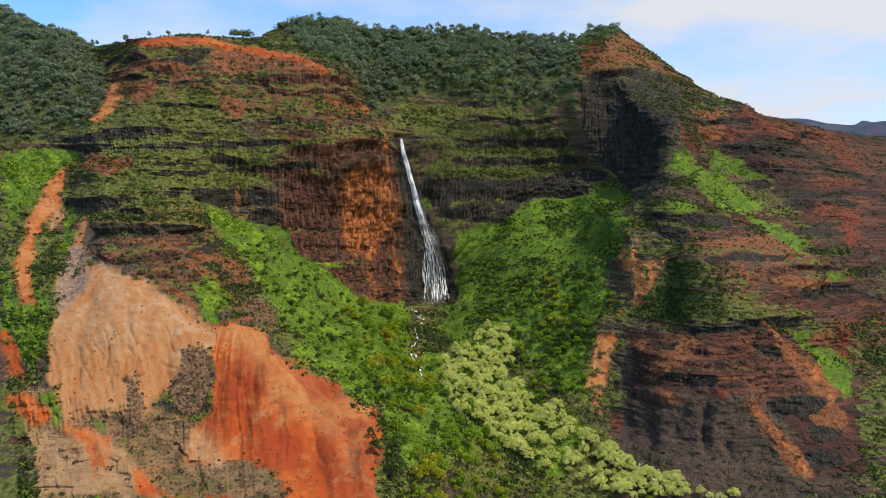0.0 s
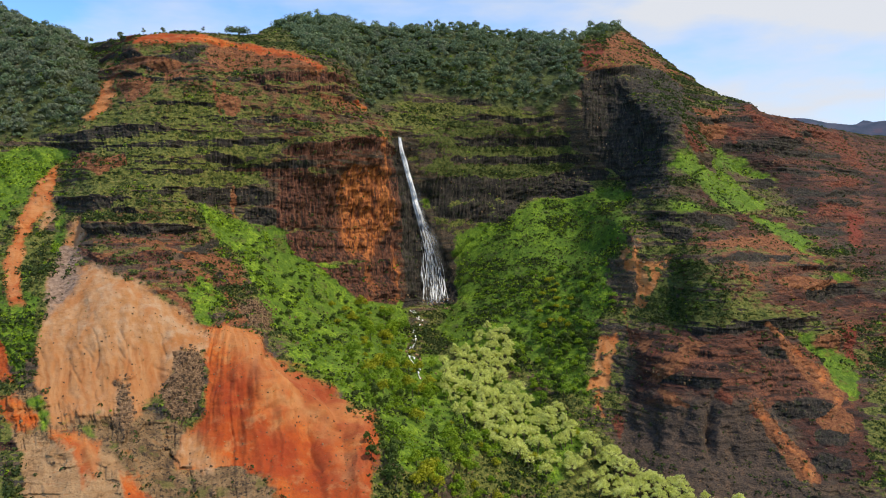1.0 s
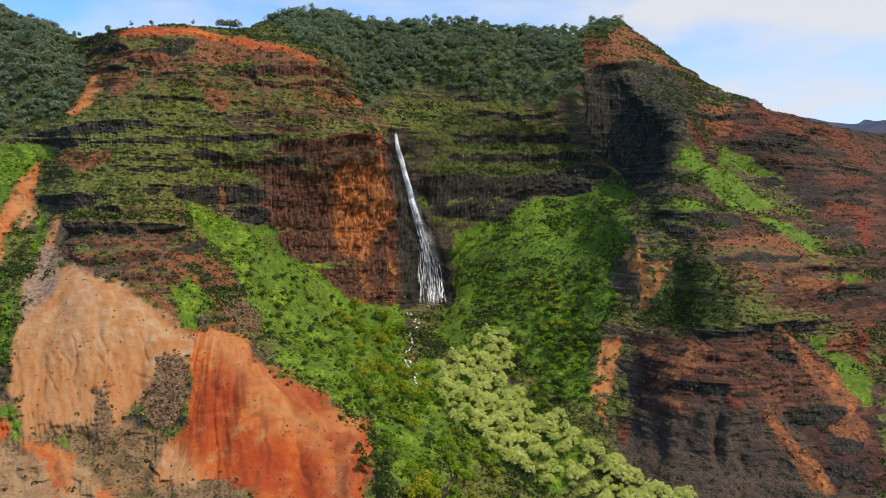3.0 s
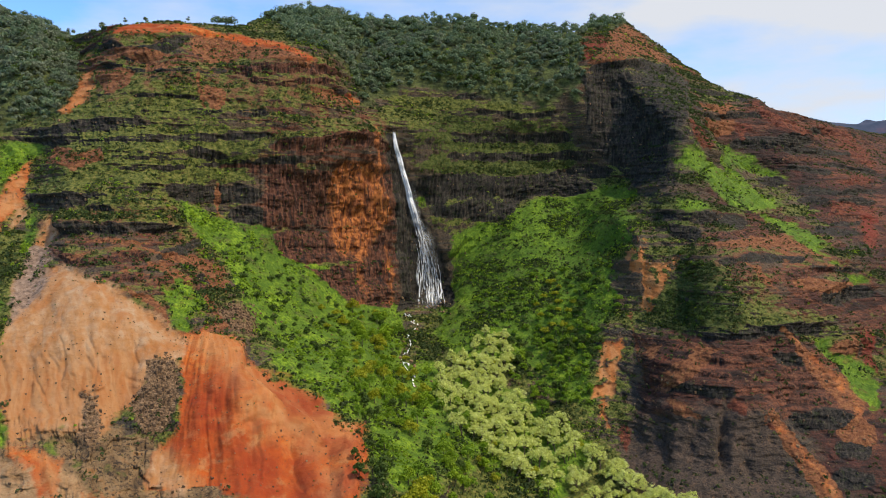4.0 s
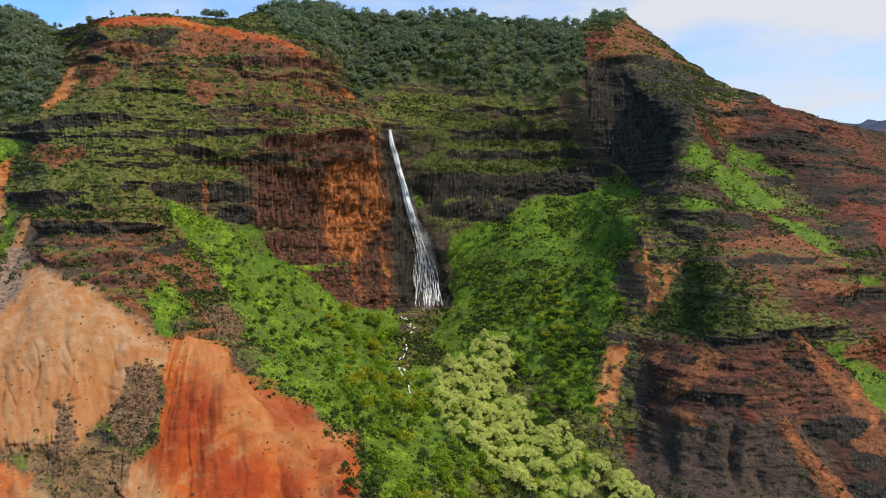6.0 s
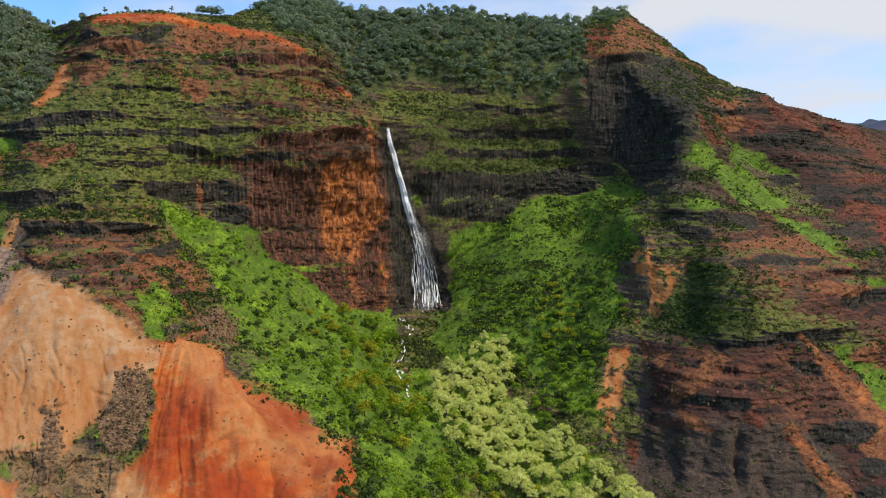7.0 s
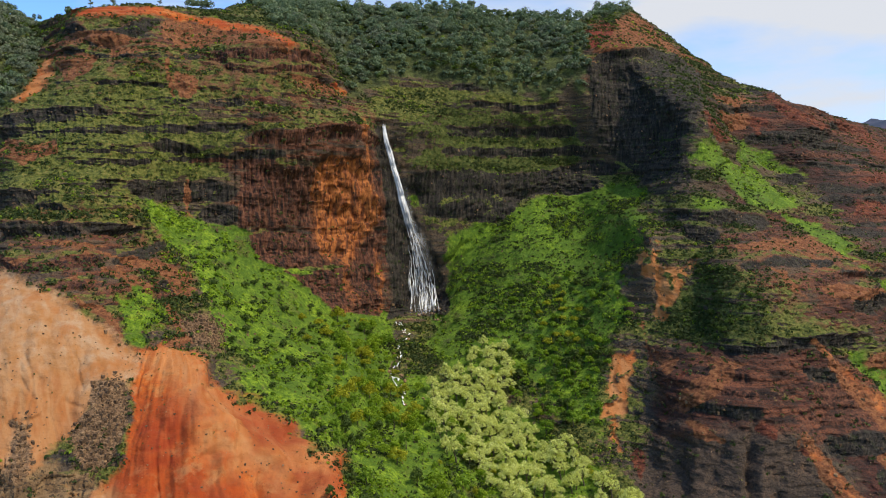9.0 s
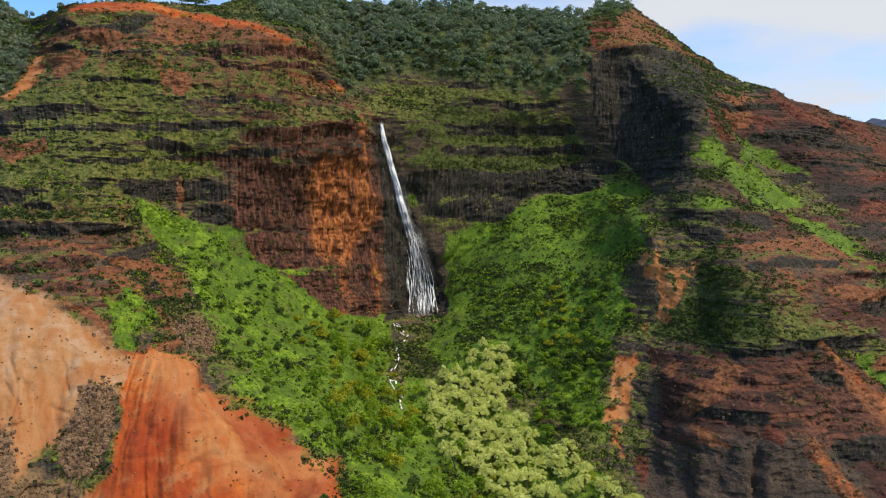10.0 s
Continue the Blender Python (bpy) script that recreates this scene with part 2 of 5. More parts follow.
    crag = k.mix(k.ramp(k.noise((0.10, 0.10, 0.12), 4, 0.6), [(0.56, 0.0), (0.64, 0.7)]), crag, (0.12, 0.12, 0.03))
    ground = k.mix(k.cover("crag", grain, 0.25), ground, crag)
    ground = k.mix(k.cover("red", grain, 0.24), ground, red)
    pale = k.ramp(k.mix(0.6, streak, mid), [(0.38, (0.345, 0.155, 0.056)), (0.5, (0.385, 0.205, 0.100)), (0.62, (0.41, 0.262, 0.158))])
    pale = k.mix(k.ramp(k.noise((0.10, 0.07, 0.035), 5, 0.6, 0.3), [(0.51, 0.0), (0.63, 0.75)]), pale, (0.35, 0.130, 0.040))
    pale = k.mix(k.ramp(wash, [(0.34, 0.4), (0.46, 0.0)]), pale, (0.27, 0.135, 0.06))
    pale = k.mix(k.ramp(fine, [(0.30, 0.6), (0.40, 0.0)]), pale, (0.18, 0.09, 0.06))
    pale = k.mix(k.math("MULTIPLY", k.attr("warm"), 0.8), pale, k.ramp(streak, [(0.35, (0.33, 0.115, 0.036)), (0.6, (0.39, 0.19, 0.08))]))
    ground = k.mix(k.cover("pale", grain, 0.28), ground, pale)
    ground = k.mix(k.cover("ash", grain, 0.3), ground, k.ramp(k.noise((0.5, 0.5, 0.3), 6, 0.65), [(0.36, (0.12, 0.080, 0.06)), (0.52, (0.25, 0.165, 0.12)), (0.66, (0.33, 0.24, 0.18))]))
    gravel = k.ramp(fine, [(0.34, (0.06, 0.040, 0.026)), (0.50, (0.18, 0.105, 0.058)), (0.66, (0.30, 0.19, 0.11))])
    ground = k.mix(k.cover("gravel", grain, 0.2), ground, gravel)
    turf = k.ramp(k.noise((0.6, 0.6, 0.4), 7, 0.7), [(0.36, (0.045, 0.090, 0.009)), (0.48, (0.110, 0.195, 0.014)), (0.60, (0.22, 0.32, 0.026))])
    turf = k.mix(k.math("MULTIPLY", k.attr("bush"), 0.22), turf, (0.055, 0.128, 0.012))
    turf = k.mix(k.ramp(k.noise((0.10, 0.10, 0.10), 4, 0.6), [(0.44, 0.6), (0.56, 0.0)]), turf, (0.050, 0.105, 0.010))
    turf = k.mix(k.ramp(broad, [(0.42, 0.5), (0.6, 0.0)]), turf, (0.055, 0.110, 0.014))
    ground = k.mix(k.cover("grass", grain, 0.24), ground, turf)
    ground = k.mix(k.cover("forest", grain, 0.4), ground, k.ramp(mid, [(0.42, (0.035, 0.046, 0.018)), (0.60, (0.095, 0.115, 0.035))]))
    smooth = k.math("MAXIMUM", k.math("MAXIMUM", k.attr("red"), k.attr("pale")), k.math("MULTIPLY", k.attr("grass"), 0.6))
    k.bump(k.math("ADD", fine, k.math("MULTIPLY", mid, 1.5)), 0.9, 1.0)
    k.link(k.math("MULTIPLY_ADD", smooth, -0.5, 0.95), k.n["Bump"].inputs["Strength"])
    return k.done(ground, 0.93)


def leaf_material(name, stops, patch_scale=0.12, rough=0.6):
    k = Nodes(name)
    geo = k.n.new("ShaderNodeNewGeometry")
    whole = k.n.new("ShaderNodeObjectInfo")
    mixed = k.math("MULTIPLY_ADD", geo.outputs["Random Per Island"], 0.45, k.math("MULTIPLY", k.attr("tone"), 0.40))
    lone = k.ramp(k.math("MULTIPLY_ADD", whole.outputs["Random"], 0.15, mixed), stops)
    zone = k.noise((patch_scale,) * 3, 3)
    col = k.mix(k.ramp(zone, [(0.38, 0.4), (0.62, 0.0)]), lone, stops[0][1])
    thin = k.n.new("ShaderNodeBsdfTranslucent")
    both = k.n.new("ShaderNodeMixShader")
    both.inputs[0].default_value = 0.42
    k.link(col, thin.inputs["Color"])
    k.link(k.shader.outputs[0], both.inputs[1])
    k.link(thin.outputs[0], both.inputs[2])
    k.link(both.outputs[0], k.n["Material Output"].inputs["Surface"])
    return k.done(col, rough)


def bark_material():
    k = Nodes("bark")
    return k.done(k.ramp(k.noise((6, 6, 1.5), 5), [(0.35, (0.05, 0.038, 0.028)), (0.65, (0.16, 0.13, 0.10))]), 0.9)


def stone_material():
    k = Nodes("loose_stone")
    geo = k.n.new("ShaderNodeNewGeometry")
    c = k.ramp(geo.outputs["Random Per Island"], [(0.0, (0.075, 0.048, 0.030)), (0.6, (0.17, 0.10, 0.055)), (1.0, (0.36, 0.225, 0.125))])
    return k.done(k.mix(k.ramp(k.noise((3, 3, 3), 4), [(0.4, 0.5), (0.6, 0.0)]), c, (0.055, 0.038, 0.027)), 0.9)


def foam_material():
    k = Nodes("white_water")
    k.bump(k.noise((2.2, 2.2, 0.3), 5, 0.62), 0.6, 0.4)
    return k.done((0.84, 0.86, 0.88), 0.4)


def flow_material(name, thin, full, most, streaks, down, soft):
    """Water that breaks into streaks along its flow and thins towards its edges."""
    k = Nodes(name)
    both = k.n.new("ShaderNodeCombineXYZ")
    k.link(k.math("MULTIPLY", k.attr("across"), streaks), both.inputs[0])
    k.link(k.math("MULTIPLY", k.attr("down"), down), both.inputs[1])
    t = k.n.new("ShaderNodeTexNoise")
    t.inputs["Scale"].default_value, t.inputs["Detail"].default_value, t.inputs["Roughness"].default_value = 1.0, 5.0, 0.6
    k.link(both.outputs[0], t.inputs["Vector"])
    edge = k.math("SUBTRACT", 1.0, k.math("ABSOLUTE", k.math("MULTIPLY_ADD", k.attr("across"), 2.0, -1.0)))
    fade = k.math("MULTIPLY", k.math("SMOOTH_MIN", k.math("MULTIPLY", edge, soft), 1.0, 0.2), k.attr("body"))
    alpha = k.math("MULTIPLY", k.ramp(k.math("ADD", t.outputs["Fac"], k.math("MULTIPLY", k.math("SUBTRACT", fade, 1.0), 0.25)), [(thin, 0.0), (full, most)]), fade)
    k.link(k.math("MINIMUM", alpha, 1.0), k.shader.inputs["Alpha"])
    # falling drops scatter light like a cloud, mostly from above
    up = k.n.new("ShaderNodeCombineXYZ")
    for i, v in enumerate((0.25, -0.65, 0.72)):
        up.inputs[i].default_value = v
    k.link(up.outputs[0], k.shader.inputs["Normal"])
    return k.done((0.85, 0.87, 0.89), 0.6)


EARTH = earth_material()
SHRUB = leaf_material("shrub_leaves", [(0.1, (0.024, 0.040, 0.012)), (0.5, (0.048, 0.078, 0.018)), (0.95, (0.110, 0.150, 0.034))])
BRIGHT = leaf_material("fresh_leaves", [(0.1, (0.135, 0.235, 0.014)), (0.5, (0.225, 0.35, 0.02)), (0.95, (0.37, 0.47, 0.035))])
# forest and sage greens: paler and bluer, with distance haze mixed into the colour
FOREST = leaf_material("forest_leaves", [(0.1, (0.068, 0.115, 0.068)), (0.5, (0.165, 0.235, 0.128)), (0.9, (0.31, 0.39, 0.22))], 0.07)
SAGE = leaf_material("grey_green_leaves", [(0.1, (0.10, 0.135, 0.088)), (0.5, (0.21, 0.25, 0.165)), (0.9, (0.34, 0.39, 0.26))], 0.09)
MID_LEAF = leaf_material("green_leaves", [(0.1, (0.105, 0.195, 0.016)), (0.5, (0.175, 0.305, 0.022)), (0.95, (0.29, 0.42, 0.035))])
TUFT = leaf_material("dry_tufts", [(0.1, (0.05, 0.06, 0.015)), (0.5, (0.12, 0.13, 0.03)), (0.95, (0.24, 0.20, 0.07))])
STONE = stone_material()
PALE_LEAF = leaf_material("silvery_leaves", [(0.1, (0.48, 0.53, 0.12)), (0.5, (0.73, 0.77, 0.25)), (0.95, (0.88, 0.90, 0.42))], 0.16)
DARK_LEAF = leaf_material("dark_leaves", [(0.1, (0.045, 0.078, 0.016)), (0.5, (0.085, 0.140, 0.024)), (0.95, (0.16, 0.225, 0.04))])
GOLD_LEAF = leaf_material("yellow_green_leaves", [(0.1, (0.22, 0.24, 0.014)), (0.5, (0.36, 0.38, 0.022)), (0.95, (0.50, 0.48, 0.04))])
BARK, FOAM = bark_material(), foam_material()
PLUME = flow_material("falling_plume", 0.26, 0.46, 1.0, 7.0, 0.045, 2.6)
VEIL = flow_material("streaming_veil", 0.40, 0.58, 1.0, 2.6, 0.16, 1.5)
SPRAY = flow_material("fine_spray", 0.25, 0.85, 0.6, 1.5, 0.05, 1.0)

# ---- the lie of the land: lines that run along the canyon wall ----
# Each line gives, for each bearing from the pivot, its distance north and its height.
PIVOT_X, PIVOT_Y = 3.0, 40.0
BEARINGS = [-0.66, -0.568, -0.507, -0.438, -0.361, -0.292, -0.231, -0.174, -0.116, -0.066, -0.016, 0.037, 0.106, 0.176, 0.225, 0.275, 0.329, 0.391, 0.46, 0.537, 0.606, 0.675]
FRONT = ([262, 262, 265, 268, 269, 270, 272, 273, 278, 289, 311, 332, 342, 345, 347, 347, 345, 346, 350, 348, 345, 345],
    [62, 61, 60, 59, 58, 58, 57, 56, 55, 49, 40, 31, 26, 25, 24, 24, 25, 24, 23, 24, 25, 25])
LOWER = ([280, 281, 283, 289, 292, 295, 301, 303, 305, 309, 332, 357, 373, 379, 383, 382, 374, 369, 371, 368, 364, 365],
    [72, 72, 71, 69, 68, 67, 65, 64, 64, 62, 54, 45, 39, 37, 35, 36, 39, 40, 40, 41, 42, 42])
TALUS_LOW = ([310, 315, 317, 324, 324, 324, 333, 343, 359, 380, 405, 415, 425, 417, 418, 415, 396, 387, 392, 395, 399, 402],
    [95, 95, 95, 94, 94, 90, 84, 76, 68, 66, 62, 59, 56, 55, 53, 57, 64, 66, 65, 64, 63, 62])
TALUS = ([327, 332, 333, 341, 354, 365, 378, 384, 389, 446, 474, 469, 479, 460, 446, 436, 412, 408, 414, 429, 445, 447],
    [114, 114, 114, 113, 112, 106, 98, 90, 82, 76, 77, 82, 81, 78, 77, 80, 86, 88, 88, 86, 83, 82])
TALUS_TOP = ([350, 358, 356, 364, 383, 401, 427, 451, 487, 528, 550, 537, 521, 505, 480, 466, 449, 428, 429, 450, 472, 477],
    [129, 131, 132, 131, 128, 122, 115, 109, 103, 100, 99, 110, 119, 112, 109, 108, 107, 110, 110, 107, 104, 104])
CLIFF_FOOT = ([386, 392, 382, 389, 423, 455, 465, 484, 513, 537, 561, 570, 575, 598, 550, 479, 473, 447, 462, 484, 508, 512],
    [147, 147, 147, 150, 153, 158, 145, 133, 119, 105, 109, 141, 163, 179, 169, 143, 134, 133, 134, 133, 130, 129])
CLIFF_MID = ([430, 431, 413, 415, 447, 466, 473, 497, 526, 545, 559, 569, 594, 611, 588, 521, 496, 498, 545, 555, 583, 574],
    [178, 177, 175, 176, 179, 180, 177, 167, 159, 154, 149, 170, 190, 201, 193, 168, 161, 158, 161, 160, 159, 157])
CLIFF_TOP = ([455, 458, 442, 440, 456, 469, 476, 488, 519, 543, 560, 583, 602, 607, 596, 565, 533, 577, 607, 601, 660, 650],
    [205, 205, 204, 203, 205, 207, 206, 204, 208, 218, 221, 219, 224, 226, 220, 212, 198, 192, 189, 185, 184, 181])
UPPER_FOOT = ([480, 483, 470, 461, 468, 478, 484, 504, 543, 565, 584, 587, 601, 605, 605, 577, 551, 632, 632, 663, 763, 772],
    [231, 230, 227, 226, 229, 231, 231, 233, 238, 243, 248, 249, 251, 252, 251, 244, 233, 223, 213, 210, 213, 207])
UPPER_TOP = ([540, 508, 552, 498, 489, 507, 499, 515, 598, 596, 597, 604, 624, 616, 614, 612, 635, 674, 654, 766, 878, 872],
    [275, 263, 271, 262, 258, 263, 262, 265, 281, 280, 280, 282, 286, 285, 285, 274, 268, 256, 236, 238, 240, 230])
CREST = ([694, 580, 622, 528, 539, 545, 641, 696, 669, 677, 664, 675, 678, 672, 742, 735, 746, 736, 684, 871, 1014, 1026],
    [365, 306, 306, 291, 296, 294, 326, 346, 331, 330, 328, 333, 325, 323, 355, 335, 310, 283, 258, 270, 278, 270])
LINES = [FRONT, LOWER, TALUS_LOW, TALUS, TALUS_TOP, CLIFF_FOOT, CLIFF_MID, CLIFF_TOP, UPPER_FOOT, UPPER_TOP, CREST]
ROWS_BETWEEN = [50, 72, 62, 66, 66, 70, 70, 58, 60, 46]
bearing = np.concatenate([-np.geomspace(2.8, 0.71, 40), np.linspace(-0.69, 0.70, 830), np.geomspace(0.72, 2.8, 40)])
inner = np.clip(bearing, -0.66, 0.675)
north = [curve_through(BEARINGS, a, inner) for a, _ in LINES]
height = [curve_through(BEARINGS, z, inner) for _, z in LINES]
height[-1] = height[-1] + 5.5 * np.exp(-((inner - 0.425) / 0.024) ** 2)  # a knoll on the east shoulder
# the foot falls away to the canyon floor in front, the land rolls off behind the crest
north = [north[0] * 0 - 60, north[0] - 150, north[0] - 45] + north + [north[-1] + 25, north[-1] + 140, north[-1] + 700, north[-1] + 3000]
height = [height[0] * 0 - 128, height[0] - 120, height[0] - 38] + height + [height[-1] - 5, height[-1] - 30, height[-1] - 120, height[-1] * 0 + 60]
counts = [6, 8, 20] + ROWS_BETWEEN + [10, 12, 10, 6]
place = np.concatenate([i + np.arange(c) / c for i, c in enumerate(counts)] + [[len(counts)]])
NORTH, HEIGHT = np.array(north), np.array(height)


def along(table):
    """Smooth the lines into a sheet, row by row."""
    i = np.clip(place.astype(int), 0, len(table) - 2)
    t = (place - i)[:, None]
    d = np.diff(table, axis=0)
    m = np.zeros_like(table)
    m[1:-1] = np.where(d[1:] * d[:-1] > 0, 2 * d[1:] * d[:-1] / (d[1:] + d[:-1] + 1e-9), 0)
    m[0], m[-1] = d[0], d[-1]
    return table[i] * (1 + 2 * t) * (1 - t) ** 2 + m[i] * t * (1 - t) ** 2 + table[i + 1] * t * t * (3 - 2 * t) + m[i + 1] * t * t * (t - 1)


Y, Z = along(NORTH), along(HEIGHT)
B = np.broadcast_to(bearing, Y.shape)
X = PIVOT_X + B * (np.maximum(Y, 230) - PIVOT_Y)
shape = Y.shape

# ---- ground cover: patches outlined by bearing (thousandths) and height ----
COVER = {k: np.full(shape, -99.0, np.float32) for k in ("grass", "forest", "red", "pale", "orange", "dark", "gravel", "rust", "herb", "slab", "deep", "warm", "tan", "soil", "sand", "barren", "umber", "bush", "crag", "brown", "ash", "russet", "ledgegreen")}
ragged = 5.0 * fractal(X / 14, Y / 14, Z / 14, 4, 3) + 2.2 * fractal(X / 3.2, Y / 3.2, Z / 3.2, 2, 9)


def patch(kind, outline):
    """Adds an outlined patch to a kind of cover, in metres inside its edge."""
    p = np.array(outline, float) * (0.46, 1.0)
    u, v = B * 460.0, Z
    box = (u > p[:, 0].min() - 16) & (u < p[:, 0].max() + 16) & (v > p[:, 1].min() - 16) & (v < p[:, 1].max() + 16)
    uu, vv = u[box], v[box]
    best, inside = np.full(uu.shape, 1e9), np.zeros(uu.shape, bool)
    for a, b in zip(p, np.roll(p, -1, 0)):
        e = b - a
        t = np.clip(((uu - a[0]) * e[0] + (vv - a[1]) * e[1]) / (e @ e + 1e-9), 0, 1)
        best = np.minimum(best, (uu - a[0] - t * e[0]) ** 2 + (vv - a[1] - t * e[1]) ** 2)
        cross = ((a[1] > vv) != (b[1] > vv)) & (uu < (b[0] - a[0]) * (vv - a[1]) / (b[1] - a[1] + 1e-9) + a[0])
        inside ^= cross
    depth = np.where(inside, np.sqrt(best), -np.sqrt(best))
    COVER[kind][box] = np.maximum(COVER[kind][box], depth)


def trail(kind, line, width):
    """Adds a narrow band of cover along a line of bearings and heights."""
    p = np.array(line, float) * (0.46, 1.0)
    u, v = B * 460.0, Z
    reach = width + 16
    box = (u > p[:, 0].min() - reach) & (u < p[:, 0].max() + reach) & (v > p[:, 1].min() - reach) & (v < p[:, 1].max() + reach)
    uu, vv, best = u[box], v[box], 1e9
    for a, b in zip(p[:-1], p[1:]):
        e = b - a
        t = np.clip(((uu - a[0]) * e[0] + (vv - a[1]) * e[1]) / (e @ e), 0, 1)
        best = np.minimum(best, (uu - a[0] - t * e[0]) ** 2 + (vv - a[1] - t * e[1]) ** 2)
    COVER[kind][box] = np.maximum(COVER[kind][box], width - np.sqrt(best) - 1.0)


patch("grass", [(-368, 178), (-307, 162), (-254, 158), (-216, 141), (-147, 124), (-101, 107), (-59, 101), (-53, 87), (-63, 71), (-102, 71), (-140, 83), (-201, 94), (-270, 109), (-297, 129), (-300, 140), (-338, 149)])  # grass left
patch("grass", [(14, 147), (76, 167), (167, 182), (213, 189), (255, 183), (260, 151), (237, 133), (234, 105), (207, 81), (208, 57), (92, 77), (14, 80), (-13, 88), (14, 118)])  # grass right
patch("herb", [(-47, 220), (182, 236), (182, 207), (91, 201), (-32, 198)])  # herb wall
patch("grass", [(-389, 128), (-366, 130), (-335, 126), (-343, 117), (-354, 111), (-378, 115)])  # grass knoll
patch("herb", [(-96, 228), (-70, 245), (-47, 260), (37, 253), (106, 258), (174, 245), (182, 237), (91, 230), (14, 225), (-47, 220)])  # herb shelf
patch("grass", [(-657, 203), (-554, 205), (-577, 188), (-597, 176), (-659, 158)])  # grass west
patch("grass", [(-570, 177), (-550, 174), (-564, 150), (-580, 147)])  # grass west low
patch("herb", [(-656, 209), (-596, 204), (-512, 209), (-451, 207), (-550, 196), (-577, 188), (-597, 176), (-659, 158)])  # herb west
patch("herb", [(-659, 160), (-598, 158), (-583, 147), (-585, 121), (-663, 106)])  # herb west low
patch("herb", [(-109, 78), (-47, 68), (14, 67), (169, 54), (247, 36), (248, 24), (-63, 49), (-71, 63)])  # herb valley
patch("forest", [(-251, 328), (-137, 366), (166, 360), (189, 317), (178, 265), (136, 249), (37, 256), (-47, 262), (-108, 241), (-138, 269), (-199, 282)])  # forest
patch("forest", [(-652, 387), (-547, 314), (-509, 300), (-499, 263), (-511, 228), (-595, 213), (-656, 209)])  # forest west
patch("rust", [(375, 155), (475, 157), (529, 140), (576, 126), (476, 126), (422, 133)])  # rust bands
patch("rust", [(543, 179), (612, 186), (674, 175), (676, 132), (583, 142), (551, 157)])  # rust far
patch("rust", [(550, 107), (615, 109), (677, 104), (680, 70), (582, 79), (562, 92)])  # rust gash
patch("rust", [(381, 249), (418, 271), (457, 258), (534, 266), (672, 257), (673, 200), (534, 220), (503, 241), (396, 233)])  # rust shoulder
patch("pale", [(-553, 140), (-507, 137), (-454, 131), (-399, 118), (-361, 108), (-365, 102), (-400, 103), (-437, 89), (-488, 82), (-558, 83), (-604, 82), (-625, 94), (-621, 108), (-597, 124)])  # pale slump
patch("sand", [(-666, 80), (-589, 78), (-558, 77), (-524, 73), (-490, 67), (-467, 59), (-669, 62)])  # sand near
patch("orange", [(-148, 192), (-131, 198), (-102, 199), (-84, 188), (-79, 163), (-99, 152), (-108, 139), (-136, 140), (-154, 149)])  # orange core
patch("umber", [(351, 184), (390, 179), (474, 169), (552, 140), (475, 157), (375, 157)])  # umber slope
patch("rust", [(-261, 190), (-169, 216), (-108, 234), (-70, 223), (-65, 150), (-65, 101), (-139, 107), (-185, 128), (-262, 151)])  # rust falls
patch("rust", [(-479, 303), (-342, 294), (-168, 270), (-138, 254), (-138, 218), (-230, 207), (-290, 231), (-343, 241), (-511, 231)])  # rust bluff
patch("rust", [(-552, 163), (-445, 166), (-346, 158), (-293, 134), (-348, 110), (-409, 119), (-477, 133), (-553, 140)])  # rust west
patch("rust", [(511, 213), (573, 215), (596, 196), (527, 194)])  # rust far b
patch("rust", [(352, 161), (474, 165), (607, 129), (608, 104), (399, 121), (352, 141)])  # rust mid
patch("rust", [(269, 97), (400, 102), (554, 95), (610, 70), (612, 53), (479, 65), (309, 62)])  # rust low
patch("rust", [(178, 318), (250, 345), (342, 314), (365, 250), (250, 264), (182, 261)])  # rust peak
patch("grass", [(-378, 82), (-370, 88), (-356, 94), (-344, 92), (-358, 87), (-372, 82)])  # grass tongue
patch("herb", [(91, 242), (174, 245), (175, 233), (114, 226), (75, 231)])  # herb brow
patch("grass", [(-32, 179), (3, 179), (3, 174), (-30, 173)])  # grass ledge
patch("herb", [(-32, 165), (60, 167), (76, 161), (7, 149), (-28, 159)])  # herb ledge2
patch("dark", [(-77, 222), (-58, 222), (-41, 185), (-12, 149), (14, 118), (18, 102), (-63, 100), (-66, 157)])  # wet rock
patch("dark", [(-35, 191), (37, 197), (91, 193), (198, 205), (225, 200), (210, 185), (129, 181), (76, 163), (-9, 163)])  # dark wall
patch("dark", [(189, 274), (296, 299), (338, 279), (331, 237), (312, 211), (321, 183), (252, 186), (205, 218)])  # dark alcove, its shade laid on as black cover
patch("slab", [(266, 46), (309, 62), (362, 72), (432, 71), (480, 50), (520, 35), (544, 24), (271, 24), (255, 37)])  # slab toe
patch("warm", [(-663, 106), (-556, 106), (-486, 109), (-440, 104), (-418, 88), (-450, 80), (-666, 80)])  # warm slump
patch("warm", [(-589, 78), (-551, 77), (-548, 67), (-606, 68)])  # warm near
patch("barren", [(331, 243), (426, 280), (672, 282), (677, 104), (599, 132), (537, 146), (474, 188), (389, 223)])  # barren east
patch("barren", [(363, 157), (475, 161), (599, 129), (600, 105), (476, 115), (391, 127)])  # barren mid
patch("barren", [(276, 97), (400, 100), (493, 98), (618, 72), (622, 25), (271, 24), (255, 44)])  # barren low
patch("barren", [(-552, 159), (-407, 161), (-346, 146), (-370, 131), (-454, 130), (-538, 139)])  # barren west
patch("barren", [(-261, 190), (-169, 209), (-70, 219), (-65, 104), (-132, 108), (-185, 134), (-261, 158)])  # barren cliff
